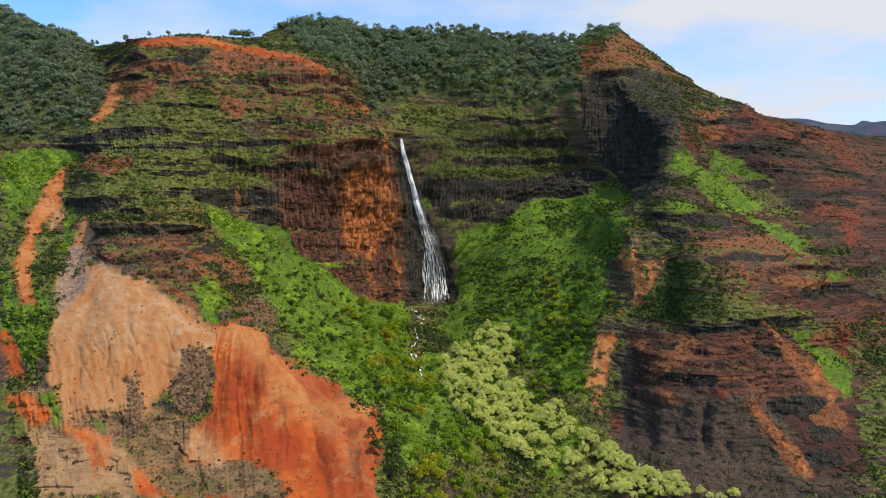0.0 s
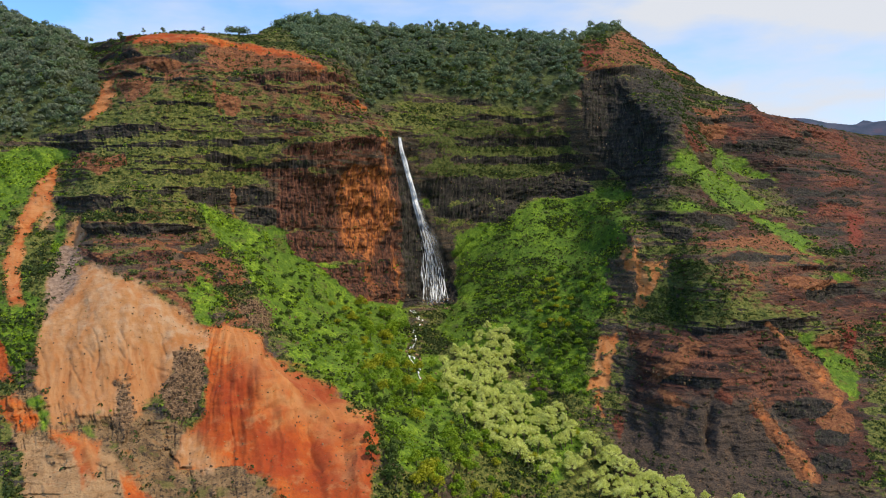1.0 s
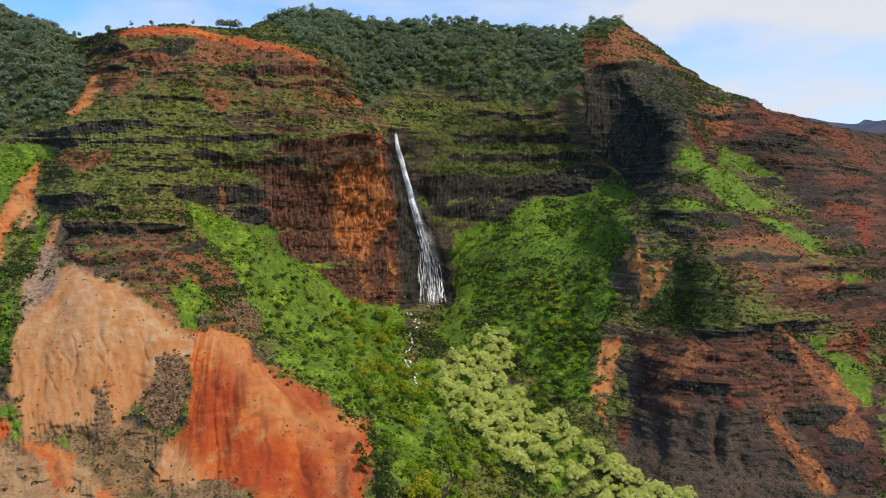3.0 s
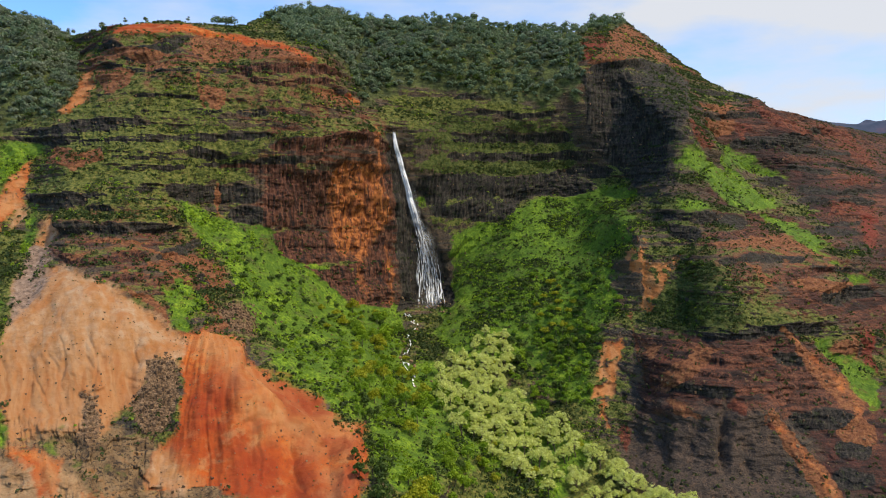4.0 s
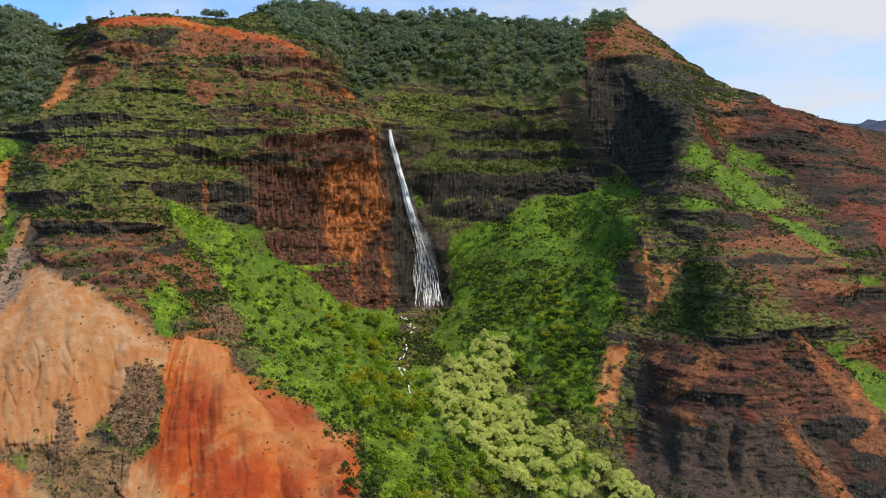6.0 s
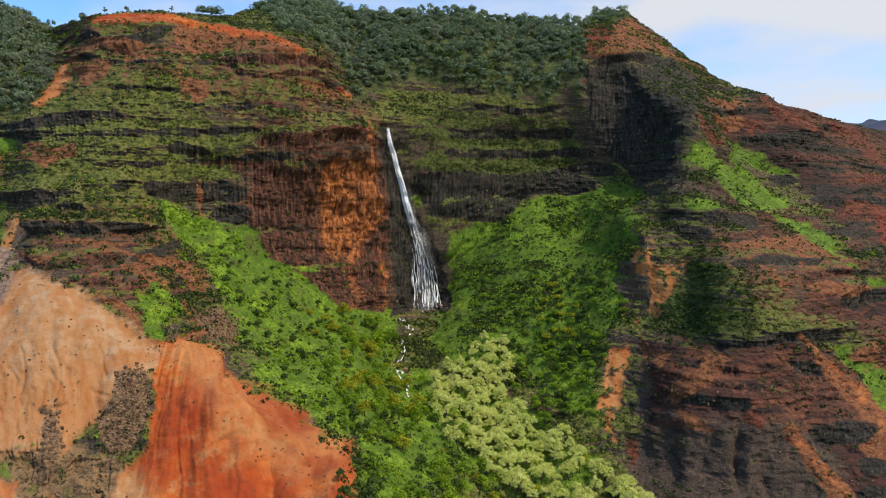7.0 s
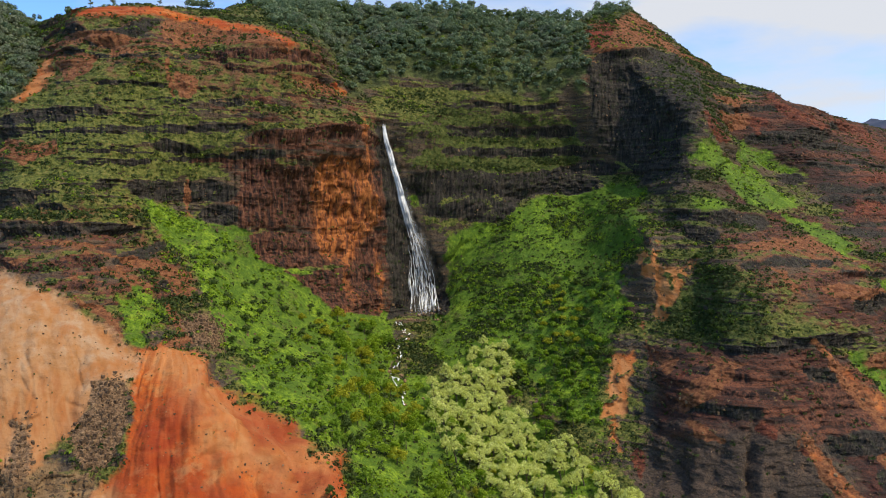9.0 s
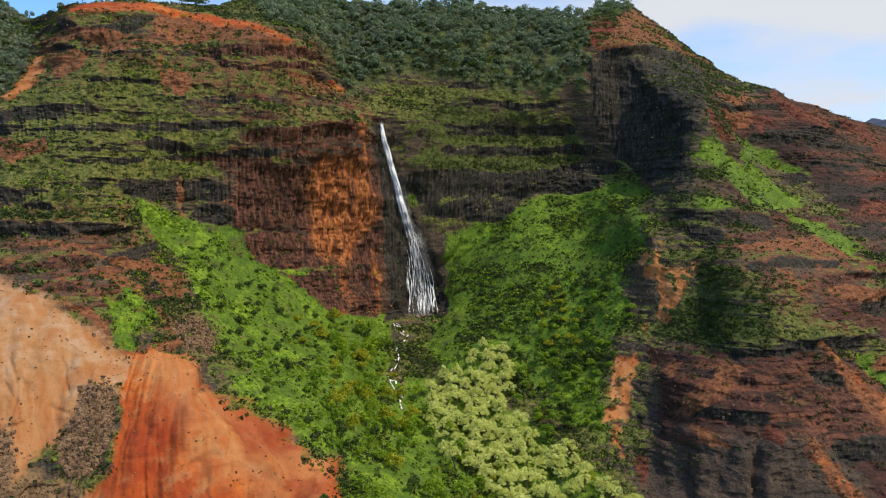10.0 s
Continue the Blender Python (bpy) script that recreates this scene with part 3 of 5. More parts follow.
patch("gravel", [(-410, 102), (-379, 102), (-372, 94), (-381, 85), (-399, 78), (-423, 79), (-434, 87), (-414, 94)])  # gravel
patch("crag", [(-665, 88), (-573, 87), (-526, 86), (-503, 94), (-487, 94), (-487, 82), (-438, 80), (-402, 77), (-412, 70), (-397, 64), (-374, 58), (-475, 61), (-520, 74), (-566, 78), (-666, 81)])  # crag foot
patch("gravel", [(-312, 119), (-285, 119), (-263, 113), (-270, 107), (-297, 110)])  # gravel neck
patch("gravel", [(-509, 93), (-493, 94), (-488, 84), (-496, 78), (-513, 80)])  # gravel low
patch("umber", [(346, 243), (426, 269), (672, 276), (676, 129), (599, 132), (536, 150), (489, 183), (389, 225)])  # umber east
patch("umber", [(277, 94), (423, 100), (492, 101), (571, 71), (634, 63), (637, 35), (559, 37), (479, 65), (401, 66), (285, 60)])  # umber low
patch("umber", [(461, 126), (599, 123), (677, 104), (678, 92), (492, 106)])  # umber mid
patch("bush", [(281, 294), (346, 294), (350, 238), (332, 183), (290, 180), (259, 198)])  # bush rib
patch("bush", [(275, 141), (368, 145), (423, 110), (400, 99), (307, 96), (276, 105)])  # bush east
patch("bush", [(29, 247), (182, 235), (190, 187), (37, 186), (-39, 197), (-39, 220)])  # bush wall
patch("herb", [(-488, 256), (-343, 251), (-168, 251), (-138, 245), (-169, 230), (-344, 224), (-496, 224)])  # herb bluff
patch("herb", [(-550, 205), (-367, 207), (-238, 211), (-230, 197), (-292, 180), (-368, 179), (-521, 178), (-566, 188)])  # herb bluff low
patch("herb", [(-521, 173), (-376, 174), (-368, 165), (-445, 162), (-529, 165)])  # herb bluff foot
patch("soil", [(-480, 274), (-343, 262), (-328, 258), (-472, 263)])  # soil bluff
patch("soil", [(-290, 275), (-183, 262), (-184, 259), (-282, 268)])  # soil bluff b
patch("bush", [(438, 102), (477, 99), (478, 76), (440, 75), (424, 89)])  # bush strip
patch("herb", [(508, 98), (531, 96), (602, 72), (587, 69)])  # herb fringe
patch("herb", [(407, 124), (445, 128), (492, 113), (538, 107), (477, 105), (423, 110)])  # herb saddle
patch("bush", [(91, 130), (168, 142), (229, 133), (230, 93), (208, 71), (92, 83), (30, 88), (37, 105)])  # bush meadow
patch("bush", [(22, 147), (76, 165), (167, 180), (255, 181), (256, 151), (233, 123), (91, 101), (14, 110)])  # bush right
patch("bush", [(175, 179), (213, 182), (252, 177), (252, 151), (214, 139)])  # bush meadow top
trail("orange", [(-96, 223), (-90, 195)], 1.6)
trail("orange", [(-120, 139), (-116, 108)], 1.6)
trail("orange", [(-81, 142), (-78, 107)], 1.2)
trail("red", [(-566, 75), (-560, 73), (-554, 71)], 4.0)
trail("tan", [(-566, 75), (-560, 73), (-554, 71)], 6.0)
trail("dark", [(-581, 78), (-551, 77), (-519, 73), (-490, 67)], 1.2)
trail("pale", [(-541, 160), (-556, 150), (-576, 137), (-592, 129)], 3.5)
trail("red", [(-480, 256), (-491, 239), (-510, 226)], 4.5)
trail("soil", [(-63, 63), (-44, 61)], 1.0)
trail("red", [(-138, 247), (-121, 243)], 1.8)
trail("soil", [(-311, 182), (-307, 158)], 3.0)
trail("tan", [(-480, 256), (-491, 239), (-510, 226)], 5.0)
trail("soil", [(-522, 150), (-461, 151), (-407, 149)], 2.2)
trail("soil", [(-415, 147), (-346, 138), (-301, 129)], 2.0)
trail("soil", [(-392, 139), (-347, 126), (-370, 118)], 3.0)
trail("soil", [(-340, 111), (-309, 113), (-331, 124)], 3.0)
patch("red", [(-457, 289), (-438, 289), (-403, 291), (-350, 290), (-289, 283), (-246, 284), (-214, 275), (-182, 265), (-189, 265), (-229, 274), (-274, 279), (-345, 283), (-402, 280), (-442, 280)])  # red rim
patch("soil", [(-345, 283), (-276, 280), (-214, 272), (-184, 265), (-192, 262), (-236, 263), (-289, 264), (-323, 259), (-341, 270)])  # russet rim
patch("forest", [(-150, 274), (-108, 261), (-63, 257), (14, 272), (43, 275), (49, 285), (90, 281), (96, 268), (167, 263), (184, 254), (182, 305), (13, 308), (-101, 309)])  # forest skirt
patch("red", [(-340, 111), (-306, 106), (-266, 96), (-221, 88), (-184, 80), (-174, 75), (-157, 72), (-125, 68), (-112, 65), (-123, 64), (-128, 52), (-300, 46), (-398, 52), (-422, 67), (-405, 76), (-381, 81), (-375, 86), (-365, 95), (-371, 103), (-365, 109)])  # red spur
patch("deep", [(-350, 93), (-294, 92), (-309, 82), (-350, 76), (-383, 77), (-366, 84)])  # deep vale
patch("deep", [(-288, 73), (-266, 70), (-256, 71), (-205, 71), (-172, 62), (-296, 64)])  # deep foot
patch("deep", [(-284, 101), (-226, 91), (-184, 80), (-172, 74), (-194, 78), (-231, 87)])  # deep edge
patch("deep", [(-177, 70), (-147, 67), (-123, 64), (-137, 61), (-158, 65)])  # deep end
trail("tan", [(-330, 106), (-271, 92), (-210, 79), (-148, 68)], 7.7)
trail("tan", [(-274, 84), (-219, 77), (-160, 68)], 5.6)
patch("tan", [(-405, 76), (-371, 72), (-355, 66), (-425, 67)])  # tan toe
patch("pale", [(-403, 76), (-383, 73), (-368, 66), (-422, 67)])  # pale toe
patch("russet", [(184, 305), (212, 323), (227, 313), (214, 294), (195, 289)])  # red peak
patch("deep", [(184, 305), (212, 323), (227, 313), (214, 294), (195, 289)])  # deep peak
patch("soil", [(232, 333), (244, 343), (277, 326), (309, 304), (331, 299), (304, 295), (272, 299), (237, 287), (202, 286), (215, 294)])  # soil peak
patch("forest", [(197, 323), (205, 340), (227, 347), (241, 346), (244, 341), (225, 330), (212, 326)])  # forest peak
patch("russet", [(334, 230), (351, 227), (363, 218), (355, 210), (338, 217)])  # red shoulder
patch("soil", [(350, 237), (402, 251), (400, 233), (370, 230)])  # soil shoulder
patch("russet", [(403, 247), (422, 241), (410, 229), (402, 233)])  # red shoulder
patch("soil", [(348, 254), (390, 264), (400, 258), (351, 247)])  # soil band
patch("russet", [(422, 267), (448, 256), (500, 241), (480, 236), (448, 242)])  # red shoulder
patch("soil", [(375, 146), (428, 151), (470, 152), (514, 147), (541, 136), (490, 142), (430, 145), (378, 144)])  # soil table
trail("soil", [(395, 143), (440, 145), (499, 139)], 1.7)
patch("soil", [(413, 137), (435, 135), (467, 121), (452, 125)])  # soil streak
patch("soil", [(482, 127), (546, 125), (588, 123), (557, 119), (484, 122)])  # soil table
trail("soil", [(470, 135), (551, 133), (589, 124)], 1.4)
patch("russet", [(534, 176), (564, 174), (596, 171), (596, 162), (534, 166)])  # red far
patch("russet", [(578, 162), (596, 162), (599, 140), (578, 144)])  # red far
patch("deep", [(573, 164), (594, 163), (598, 138), (576, 143)])  # deep far
patch("russet", [(544, 193), (576, 204), (588, 197), (552, 189)])  # red far
patch("russet", [(500, 254), (544, 266), (581, 235), (596, 207), (566, 220), (529, 245)])  # red far
patch("russet", [(568, 95), (593, 95), (606, 77), (588, 80)])  # red gash
patch("deep", [(568, 95), (593, 95), (606, 77), (588, 80)])  # deep gash
patch("soil", [(542, 94), (568, 95), (581, 83), (534, 88)])  # soil gash
patch("soil", [(464, 104), (479, 101), (519, 88), (593, 69), (584, 62), (552, 68), (500, 86)])  # soil strip
patch("soil", [(430, 69), (448, 68), (509, 51), (561, 36), (524, 36), (487, 46)])  # soil strip
trail("russet", [(435, 65), (484, 53), (495, 48)], 1.0)
patch("soil", [(581, 62), (608, 58), (611, 55), (563, 55), (552, 57)])  # soil toe
patch("soil", [(313, 83), (356, 92), (371, 90), (329, 77), (296, 72)])  # soil rib
trail("soil", [(334, 93), (386, 94)], 1.4)
patch("soil", [(321, 70), (341, 69), (373, 64), (329, 62)])  # soil rib
patch("russet", [(402, 73), (420, 70), (415, 66), (400, 69)])  # red knob
patch("red", [(259, 144), (269, 152), (281, 147), (277, 137), (304, 134), (328, 139), (314, 127), (299, 118), (288, 108), (276, 109), (277, 121), (261, 133)])  # red gully
patch("tan", [(249, 153), (336, 143), (324, 124), (286, 105), (254, 104)])  # tan gully
patch("tan", [(209, 94), (256, 94), (257, 51), (202, 50)])  # tan chute
trail("red", [(469, 102), (509, 89), (552, 75), (581, 65)], 1.4)
trail("red", [(433, 67), (474, 57), (507, 47), (547, 36)], 1.3)
trail("tan", [(469, 102), (509, 89), (552, 75), (581, 65)], 2.3)
trail("tan", [(433, 67), (474, 57), (507, 47), (547, 36)], 2.0)
patch("red", [(225, 90), (249, 92), (251, 88), (241, 79), (236, 68), (225, 58), (232, 52), (210, 59), (214, 70)])  # red chute
trail("soil", [(261, 105), (269, 93), (276, 83)], 2.2)
trail("russet", [(261, 105), (269, 93), (276, 83)], 1.0)
patch("soil", [(279, 91), (306, 92), (306, 85), (291, 86)])  # soil gully
patch("russet", [(306, 85), (318, 90), (311, 82), (303, 79)])  # red gully
patch("russet", [(254, 54), (262, 51), (256, 45), (247, 50)])  # red gully
patch("soil", [(-537, 201), (-474, 200), (-472, 195), (-506, 187), (-553, 195)])  # soil bench
patch("soil", [(-465, 258), (-423, 251), (-423, 239), (-459, 236), (-467, 247)])  # soil bluff
patch("soil", [(-405, 259), (-346, 256), (-346, 255), (-405, 252)])  # soil bluff
trail("soil", [(-345, 281), (-338, 260), (-335, 242), (-328, 228)], 1.4)
patch("soil", [(-326, 242), (-296, 238), (-303, 225), (-319, 227)])  # soil bluff
trail("soil", [(-502, 158), (-462, 160)], 1.1)
trail("soil", [(-519, 143), (-475, 145), (-407, 147)], 1.3)
trail("soil", [(-464, 138), (-410, 135)], 1.0)
patch("soil", [(-410, 140), (-371, 138), (-346, 129), (-380, 131)])  # soil slope
patch("soil", [(-351, 143), (-306, 135), (-304, 124), (-323, 128), (-335, 135)])  # soil slope
patch("soil", [(-444, 131), (-403, 127), (-387, 119), (-361, 110), (-405, 121), (-438, 126)])  # soil head
patch("soil", [(-341, 117), (-291, 106), (-303, 106), (-340, 112)])  # soil neck
patch("soil", [(-182, 246), (-155, 247), (-125, 241), (-147, 238), (-170, 241)])  # soil nose
trail("russet", [(-86, 65), (-70, 64), (-41, 59), (-49, 57)], 1.1)
patch("grass", [(324, 211), (336, 214), (348, 203), (383, 198), (415, 184), (465, 173), (413, 168), (378, 180), (333, 195), (324, 201)])  # grass strip
patch("grass", [(363, 218), (398, 223), (435, 209), (474, 196), (455, 196), (420, 200), (375, 205)])  # grass strip
patch("grass", [(438, 163), (464, 160), (516, 150), (546, 141), (532, 141), (480, 151)])  # grass strip
patch("grass", [(549, 135), (593, 124), (586, 123), (541, 135)])  # grass strip
patch("grass", [(323, 174), (348, 170), (355, 166), (323, 167)])  # grass shelf
patch("herb", [(472, 114), (504, 114), (529, 107), (487, 107)])  # grass shelf
patch("herb", [(391, 121), (430, 124), (474, 110), (455, 105), (391, 104)])  # herb spur
patch("grass", [(516, 96), (542, 97), (536, 88), (578, 82), (604, 74), (609, 67), (581, 73), (527, 90)])  # grass fringe
patch("herb", [(412, 87), (457, 87), (452, 73), (410, 74)])  # herb rib
patch("herb", [(284, 134), (391, 124), (412, 102), (348, 95), (319, 105), (286, 105)])  # herb spur
patch("bush", [(298, 193), (333, 194), (383, 179), (415, 155), (363, 147), (296, 161)])  # bush rib
patch("grass", [(-272, 103), (-221, 89), (-180, 81), (-162, 72), (-107, 66), (-60, 59), (170, 34), (215, 44), (168, 52), (86, 67), (1, 77), (-48, 76), (-110, 86)])  # grass valley
patch("herb", [(-75, 242), (-18, 258), (88, 254), (153, 248), (184, 244), (184, 233), (135, 232), (86, 239), (46, 244), (11, 236), (51, 229), (-4, 227), (-49, 229)])  # grass shelf
patch("herb", [(204, 198), (237, 199), (232, 189), (212, 187)])  # grass nook
patch("herb", [(-48, 211), (-8, 213), (-9, 202), (-31, 198), (-48, 203)])  # grass nook
patch("herb", [(-18, 179), (1, 176), (-3, 173), (-16, 173)])  # grass tuft
patch("herb", [(-21, 164), (13, 164), (59, 162), (28, 159), (-19, 159)])  # grass tuft
patch("herb", [(-433, 236), (-410, 248), (-422, 217), (-413, 209), (-435, 204), (-444, 219)])  # herb bluff
patch("herb", [(-403, 221), (-299, 221), (-299, 214), (-400, 213)])  # herb bluff
patch("herb", [(-296, 249), (-262, 249), (-262, 238), (-229, 236), (-170, 241), (-162, 234), (-229, 229), (-293, 235)])  # herb bluff
patch("herb", [(-445, 202), (-408, 205), (-353, 204), (-365, 195), (-449, 196)])  # herb bluff
patch("herb", [(-573, 187), (-455, 189), (-373, 187), (-380, 181), (-442, 178), (-527, 175), (-549, 177)])  # herb bluff
patch("herb", [(-444, 176), (-408, 170), (-346, 169), (-338, 156), (-395, 153), (-437, 163)])  # herb bluff
patch("herb", [(-298, 189), (-254, 190), (-254, 183), (-298, 183)])  # grass tuft
patch("herb", [(-387, 187), (-351, 188), (-370, 182), (-395, 181)])  # grass tuft
patch("red", [(-610, 78), (-579, 78), (-542, 74), (-551, 69), (-571, 67), (-578, 74)])  # red near
patch("red", [(-690, 88), (-661, 87), (-633, 83), (-655, 81), (-685, 85)])  # red near
patch("red", [(-512, 66), (-462, 65), (-405, 60), (-412, 59), (-502, 60), (-511, 63)])  # red near
patch("grass", [(-638, 88), (-613, 91), (-579, 83), (-593, 81), (-625, 84)])  # grass near
patch("grass", [(-574, 81), (-549, 80), (-546, 76), (-571, 79)])  # grass near
patch("grass", [(-685, 135), (-655, 124), (-633, 134), (-618, 122), (-631, 108), (-660, 98), (-678, 106), (-690, 113)])  # grass west
patch("bush", [(-685, 135), (-655, 124), (-633, 134), (-618, 122), (-631, 108), (-660, 98), (-678, 106), (-690, 113)])  # bush west
patch("red", [(-690, 110), (-678, 108), (-672, 100), (-665, 96), (-690, 95), (-687, 100)])  # red west
patch("red", [(-589, 187), (-569, 194), (-584, 170), (-625, 151), (-641, 139), (-636, 123), (-660, 123), (-661, 138), (-635, 156)])  # red west
patch("tan", [(-589, 187), (-569, 194), (-584, 170), (-625, 151), (-641, 139), (-636, 123), (-660, 123), (-661, 138), (-635, 156)])  # tan west
patch("pale", [(-588, 167), (-569, 166), (-581, 160), (-599, 158)])  # pale west
patch("ash", [(-573, 145), (-542, 144), (-547, 138), (-586, 124), (-603, 120), (-591, 131)])  # ash scree
patch("barren", [(-645, 93), (-591, 97), (-596, 90), (-638, 88)])  # barren near
patch("brown", [(-244, 187), (-172, 192), (-70, 195), (-70, 159), (-140, 157), (-247, 158)])  # column cliff
patch("brown", [(-232, 155), (-75, 153), (-76, 102), (-123, 108), (-169, 127), (-221, 141)])  # column cliff
patch("crag", [(-450, 68), (-341, 66), (-289, 61), (-257, 57), (-428, 59)])  # crag toe
trail("ledgegreen", [(-167, 156), (-125, 158), (-75, 162)], 1.5)
trail("ledgegreen", [(-232, 156), (-167, 157)], 1.4)
trail("ledgegreen", [(-137, 192), (-70, 193)], 1.5)
trail("ledgegreen", [(-226, 135), (-148, 133), (-117, 134)], 1.4)
trail("ledgegreen", [(-202, 192), (-143, 197)], 1.4)
trail("ledgegreen", [(-142, 146), (-75, 147)], 1.5)
RISE, SHELF = np.zeros(shape, np.float32), np.zeros(shape, np.float32)
bed_lift = 1.3 * smooth_noise(X / 16, Y / 16, Z / 30, 171) + 0.5 * smooth_noise(X / 4, Y / 4, Z / 9, 173)
bed_thick = 0.95 + 0.35 * smooth_noise(X / 9, Y / 9, Z / 60, 175)


def ledge(kind, line, half):
    """A lava bed: a steep face of rock with a shelf above it, along a line of bearings and heights."""
    p = np.array(line, float) * (0.46, 1.0)
    u, v = B * 460.0, Z
    box = (u > p[:, 0].min()) & (u < p[:, 0].max()) & (v > p[:, 1].min() - 6 * half) & (v < p[:, 1].max() + 6 * half)
    order = np.argsort(p[:, 0])
    uu, p = u[box], p[order]
    ends = np.clip(np.minimum(uu - p[0, 0], p[-1, 0] - uu) / (1.5 * half), 0, 1) ** 0.5
    h = half * bed_thick[box] * ends + 0.05
    s = (v[box] + bed_lift[box] * min(1.0, half / 3) - np.interp(uu, p[:, 0], p[:, 1])) / h
    a = np.abs(s)
    RISE[box] += h * np.where(a < 1, s, np.sign(s) * np.clip(1 - (a - 1) / 2.2, 0, 1))
    COVER[kind][box] = np.maximum(COVER[kind][box], (1.05 - a) * h)
    SHELF[box] = np.maximum(SHELF[box], np.clip(1.3 - np.abs(s - 2.0), 0, 1) * ends)


ledge("dark", [(-616, 128), (-603, 128), (-588, 127)], 2.2)
ledge("dark", [(-459, 275), (-427, 264), (-395, 266), (-345, 280)], 5.6)
ledge("dark", [(-462, 258), (-412, 251), (-365, 253), (-294, 254)], 2.4)
ledge("brown", [(-294, 254), (-215, 256), (-155, 260)], 3.5)
ledge("brown", [(-266, 248), (-215, 246), (-157, 253)], 2.1)
ledge("dark", [(-425, 233), (-365, 235), (-338, 233)], 1.6)
ledge("dark", [(-415, 223), (-358, 226), (-303, 225)], 1.9)
ledge("dark", [(-283, 225), (-239, 226)], 2.6)
ledge("dark", [(-591, 212), (-534, 208), (-501, 213), (-442, 213), (-407, 215)], 5.3)
ledge("dark", [(-506, 204), (-415, 206), (-348, 208), (-278, 211), (-232, 211)], 2.2)
ledge("dark", [(-460, 197), (-417, 195), (-375, 195)], 2.4)
ledge("dark", [(-355, 200), (-308, 198), (-289, 194)], 3.9)
ledge("dark", [(-447, 188), (-375, 190), (-278, 195), (-189, 198)], 1.6)
ledge("dark", [(-578, 174), (-526, 170), (-494, 172), (-457, 171)], 3.4)
ledge("dark", [(-499, 166), (-454, 166)], 2.5)
ledge("dark", [(-428, 177), (-395, 178)], 2.9)
ledge("dark", [(-385, 178), (-338, 177), (-249, 176)], 5.7)
ledge("dark", [(-296, 164), (-244, 164)], 5.2)
ledge("brown", [(-239, 204), (-174, 209), (-120, 215), (-68, 211)], 3.5)
ledge("brown", [(-308, 192), (-237, 191), (-172, 192)], 2.3)
ledge("dark", [(-544, 155), (-485, 156), (-438, 156)], 3.0)
ledge("dark", [(-435, 158), (-373, 155)], 2.0)
ledge("brown", [(-531, 143), (-497, 140), (-447, 143), (-412, 143)], 2.1)
ledge("dark", [(-400, 143), (-363, 145), (-336, 148)], 2.3)
ledge("brown", [(-485, 138), (-450, 139)], 1.0)
ledge("brown", [(-482, 135), (-447, 134), (-415, 135)], 1.5)
ledge("dark", [(-346, 133), (-314, 129)], 1.9)
ledge("brown", [(-231, 148), (-142, 145), (-75, 147)], 2.5)
ledge("brown", [(-170, 130), (-118, 128), (-76, 127)], 2.5)
ledge("dark", [(16, 263), (88, 263), (167, 262)], 3.0)
ledge("dark", [(14, 253), (73, 257), (135, 254)], 3.0)
ledge("dark", [(46, 243), (105, 241), (158, 244)], 2.1)
ledge("dark", [(6, 223), (65, 223), (130, 225), (177, 227)], 3.4)
ledge("dark", [(6, 208), (86, 210), (204, 212)], 3.3)
ledge("dark", [(-43, 185), (11, 186), (90, 186), (204, 189)], 7.4)
ledge("dark", [(-1, 169), (63, 166), (100, 169)], 6.1)
ledge("dark", [(194, 277), (242, 284), (279, 291), (314, 286)], 4.0)
ledge("dark", [(336, 270), (393, 279), (418, 268)], 3.0)
ledge("dark", [(345, 240), (398, 253), (455, 252)], 2.7)
ledge("dark", [(398, 226), (454, 227), (507, 233)], 5.2)
ledge("dark", [(288, 228), (331, 217)], 3.9)
ledge("dark", [(299, 167), (336, 162), (395, 161), (418, 157)], 3.2)
ledge("dark", [(309, 156), (358, 151)], 4.5)
ledge("brown", [(368, 151), (425, 154)], 1.7)
ledge("dark", [(427, 193), (472, 192)], 3.5)
ledge("dark", [(383, 137), (425, 139), (500, 137)], 2.3)
ledge("brown", [(470, 129), (544, 131)], 2.3)
ledge("dark", [(504, 133), (588, 129)], 1.7)
ledge("dark", [(521, 118), (608, 116)], 4.3)
ledge("dark", [(360, 100), (408, 101), (485, 103), (527, 99)], 3.0)
ledge("dark", [(460, 89), (502, 86)], 2.6)
ledge("brown", [(464, 83), (541, 81)], 0.9)
ledge("brown", [(460, 80), (552, 77)], 0.9)
ledge("brown", [(455, 76), (561, 74)], 0.8)
ledge("brown", [(460, 73), (566, 70)], 0.8)
ledge("brown", [(480, 70), (551, 69)], 0.8)
ledge("dark", [(479, 63), (526, 62), (581, 61)], 4.0)
ledge("dark", [(309, 76), (356, 76), (403, 75)], 2.5)
ledge("brown", [(356, 90), (393, 88)], 1.1)
ledge("brown", [(341, 84), (397, 81)], 1.1)
ledge("dark", [(549, 52), (603, 51)], 3.1)
ledge("dark", [(547, 42), (608, 42)], 3.0)
ledge("dark", [(465, 221), (521, 222), (571, 227)], 3.0)
ledge("dark", [(516, 208), (594, 207)], 2.5)
ledge("dark", [(489, 178), (531, 177)], 2.5)
ledge("dark", [(542, 178), (591, 175)], 2.2)
ledge("dark", [(514, 156), (573, 151)], 2.3)
ledge("dark", [(495, 245), (564, 262)], 4.0)
ledge("brown", [(465, 213), (529, 213), (593, 220)], 2.0)
ledge("dark", [(472, 205), (532, 200)], 1.8)
ledge("dark", [(487, 187), (544, 183), (599, 187)], 2.2)
ledge("brown", [(506, 166), (594, 163)], 1.6)
ledge("dark", [(537, 159), (576, 159)], 1.6)
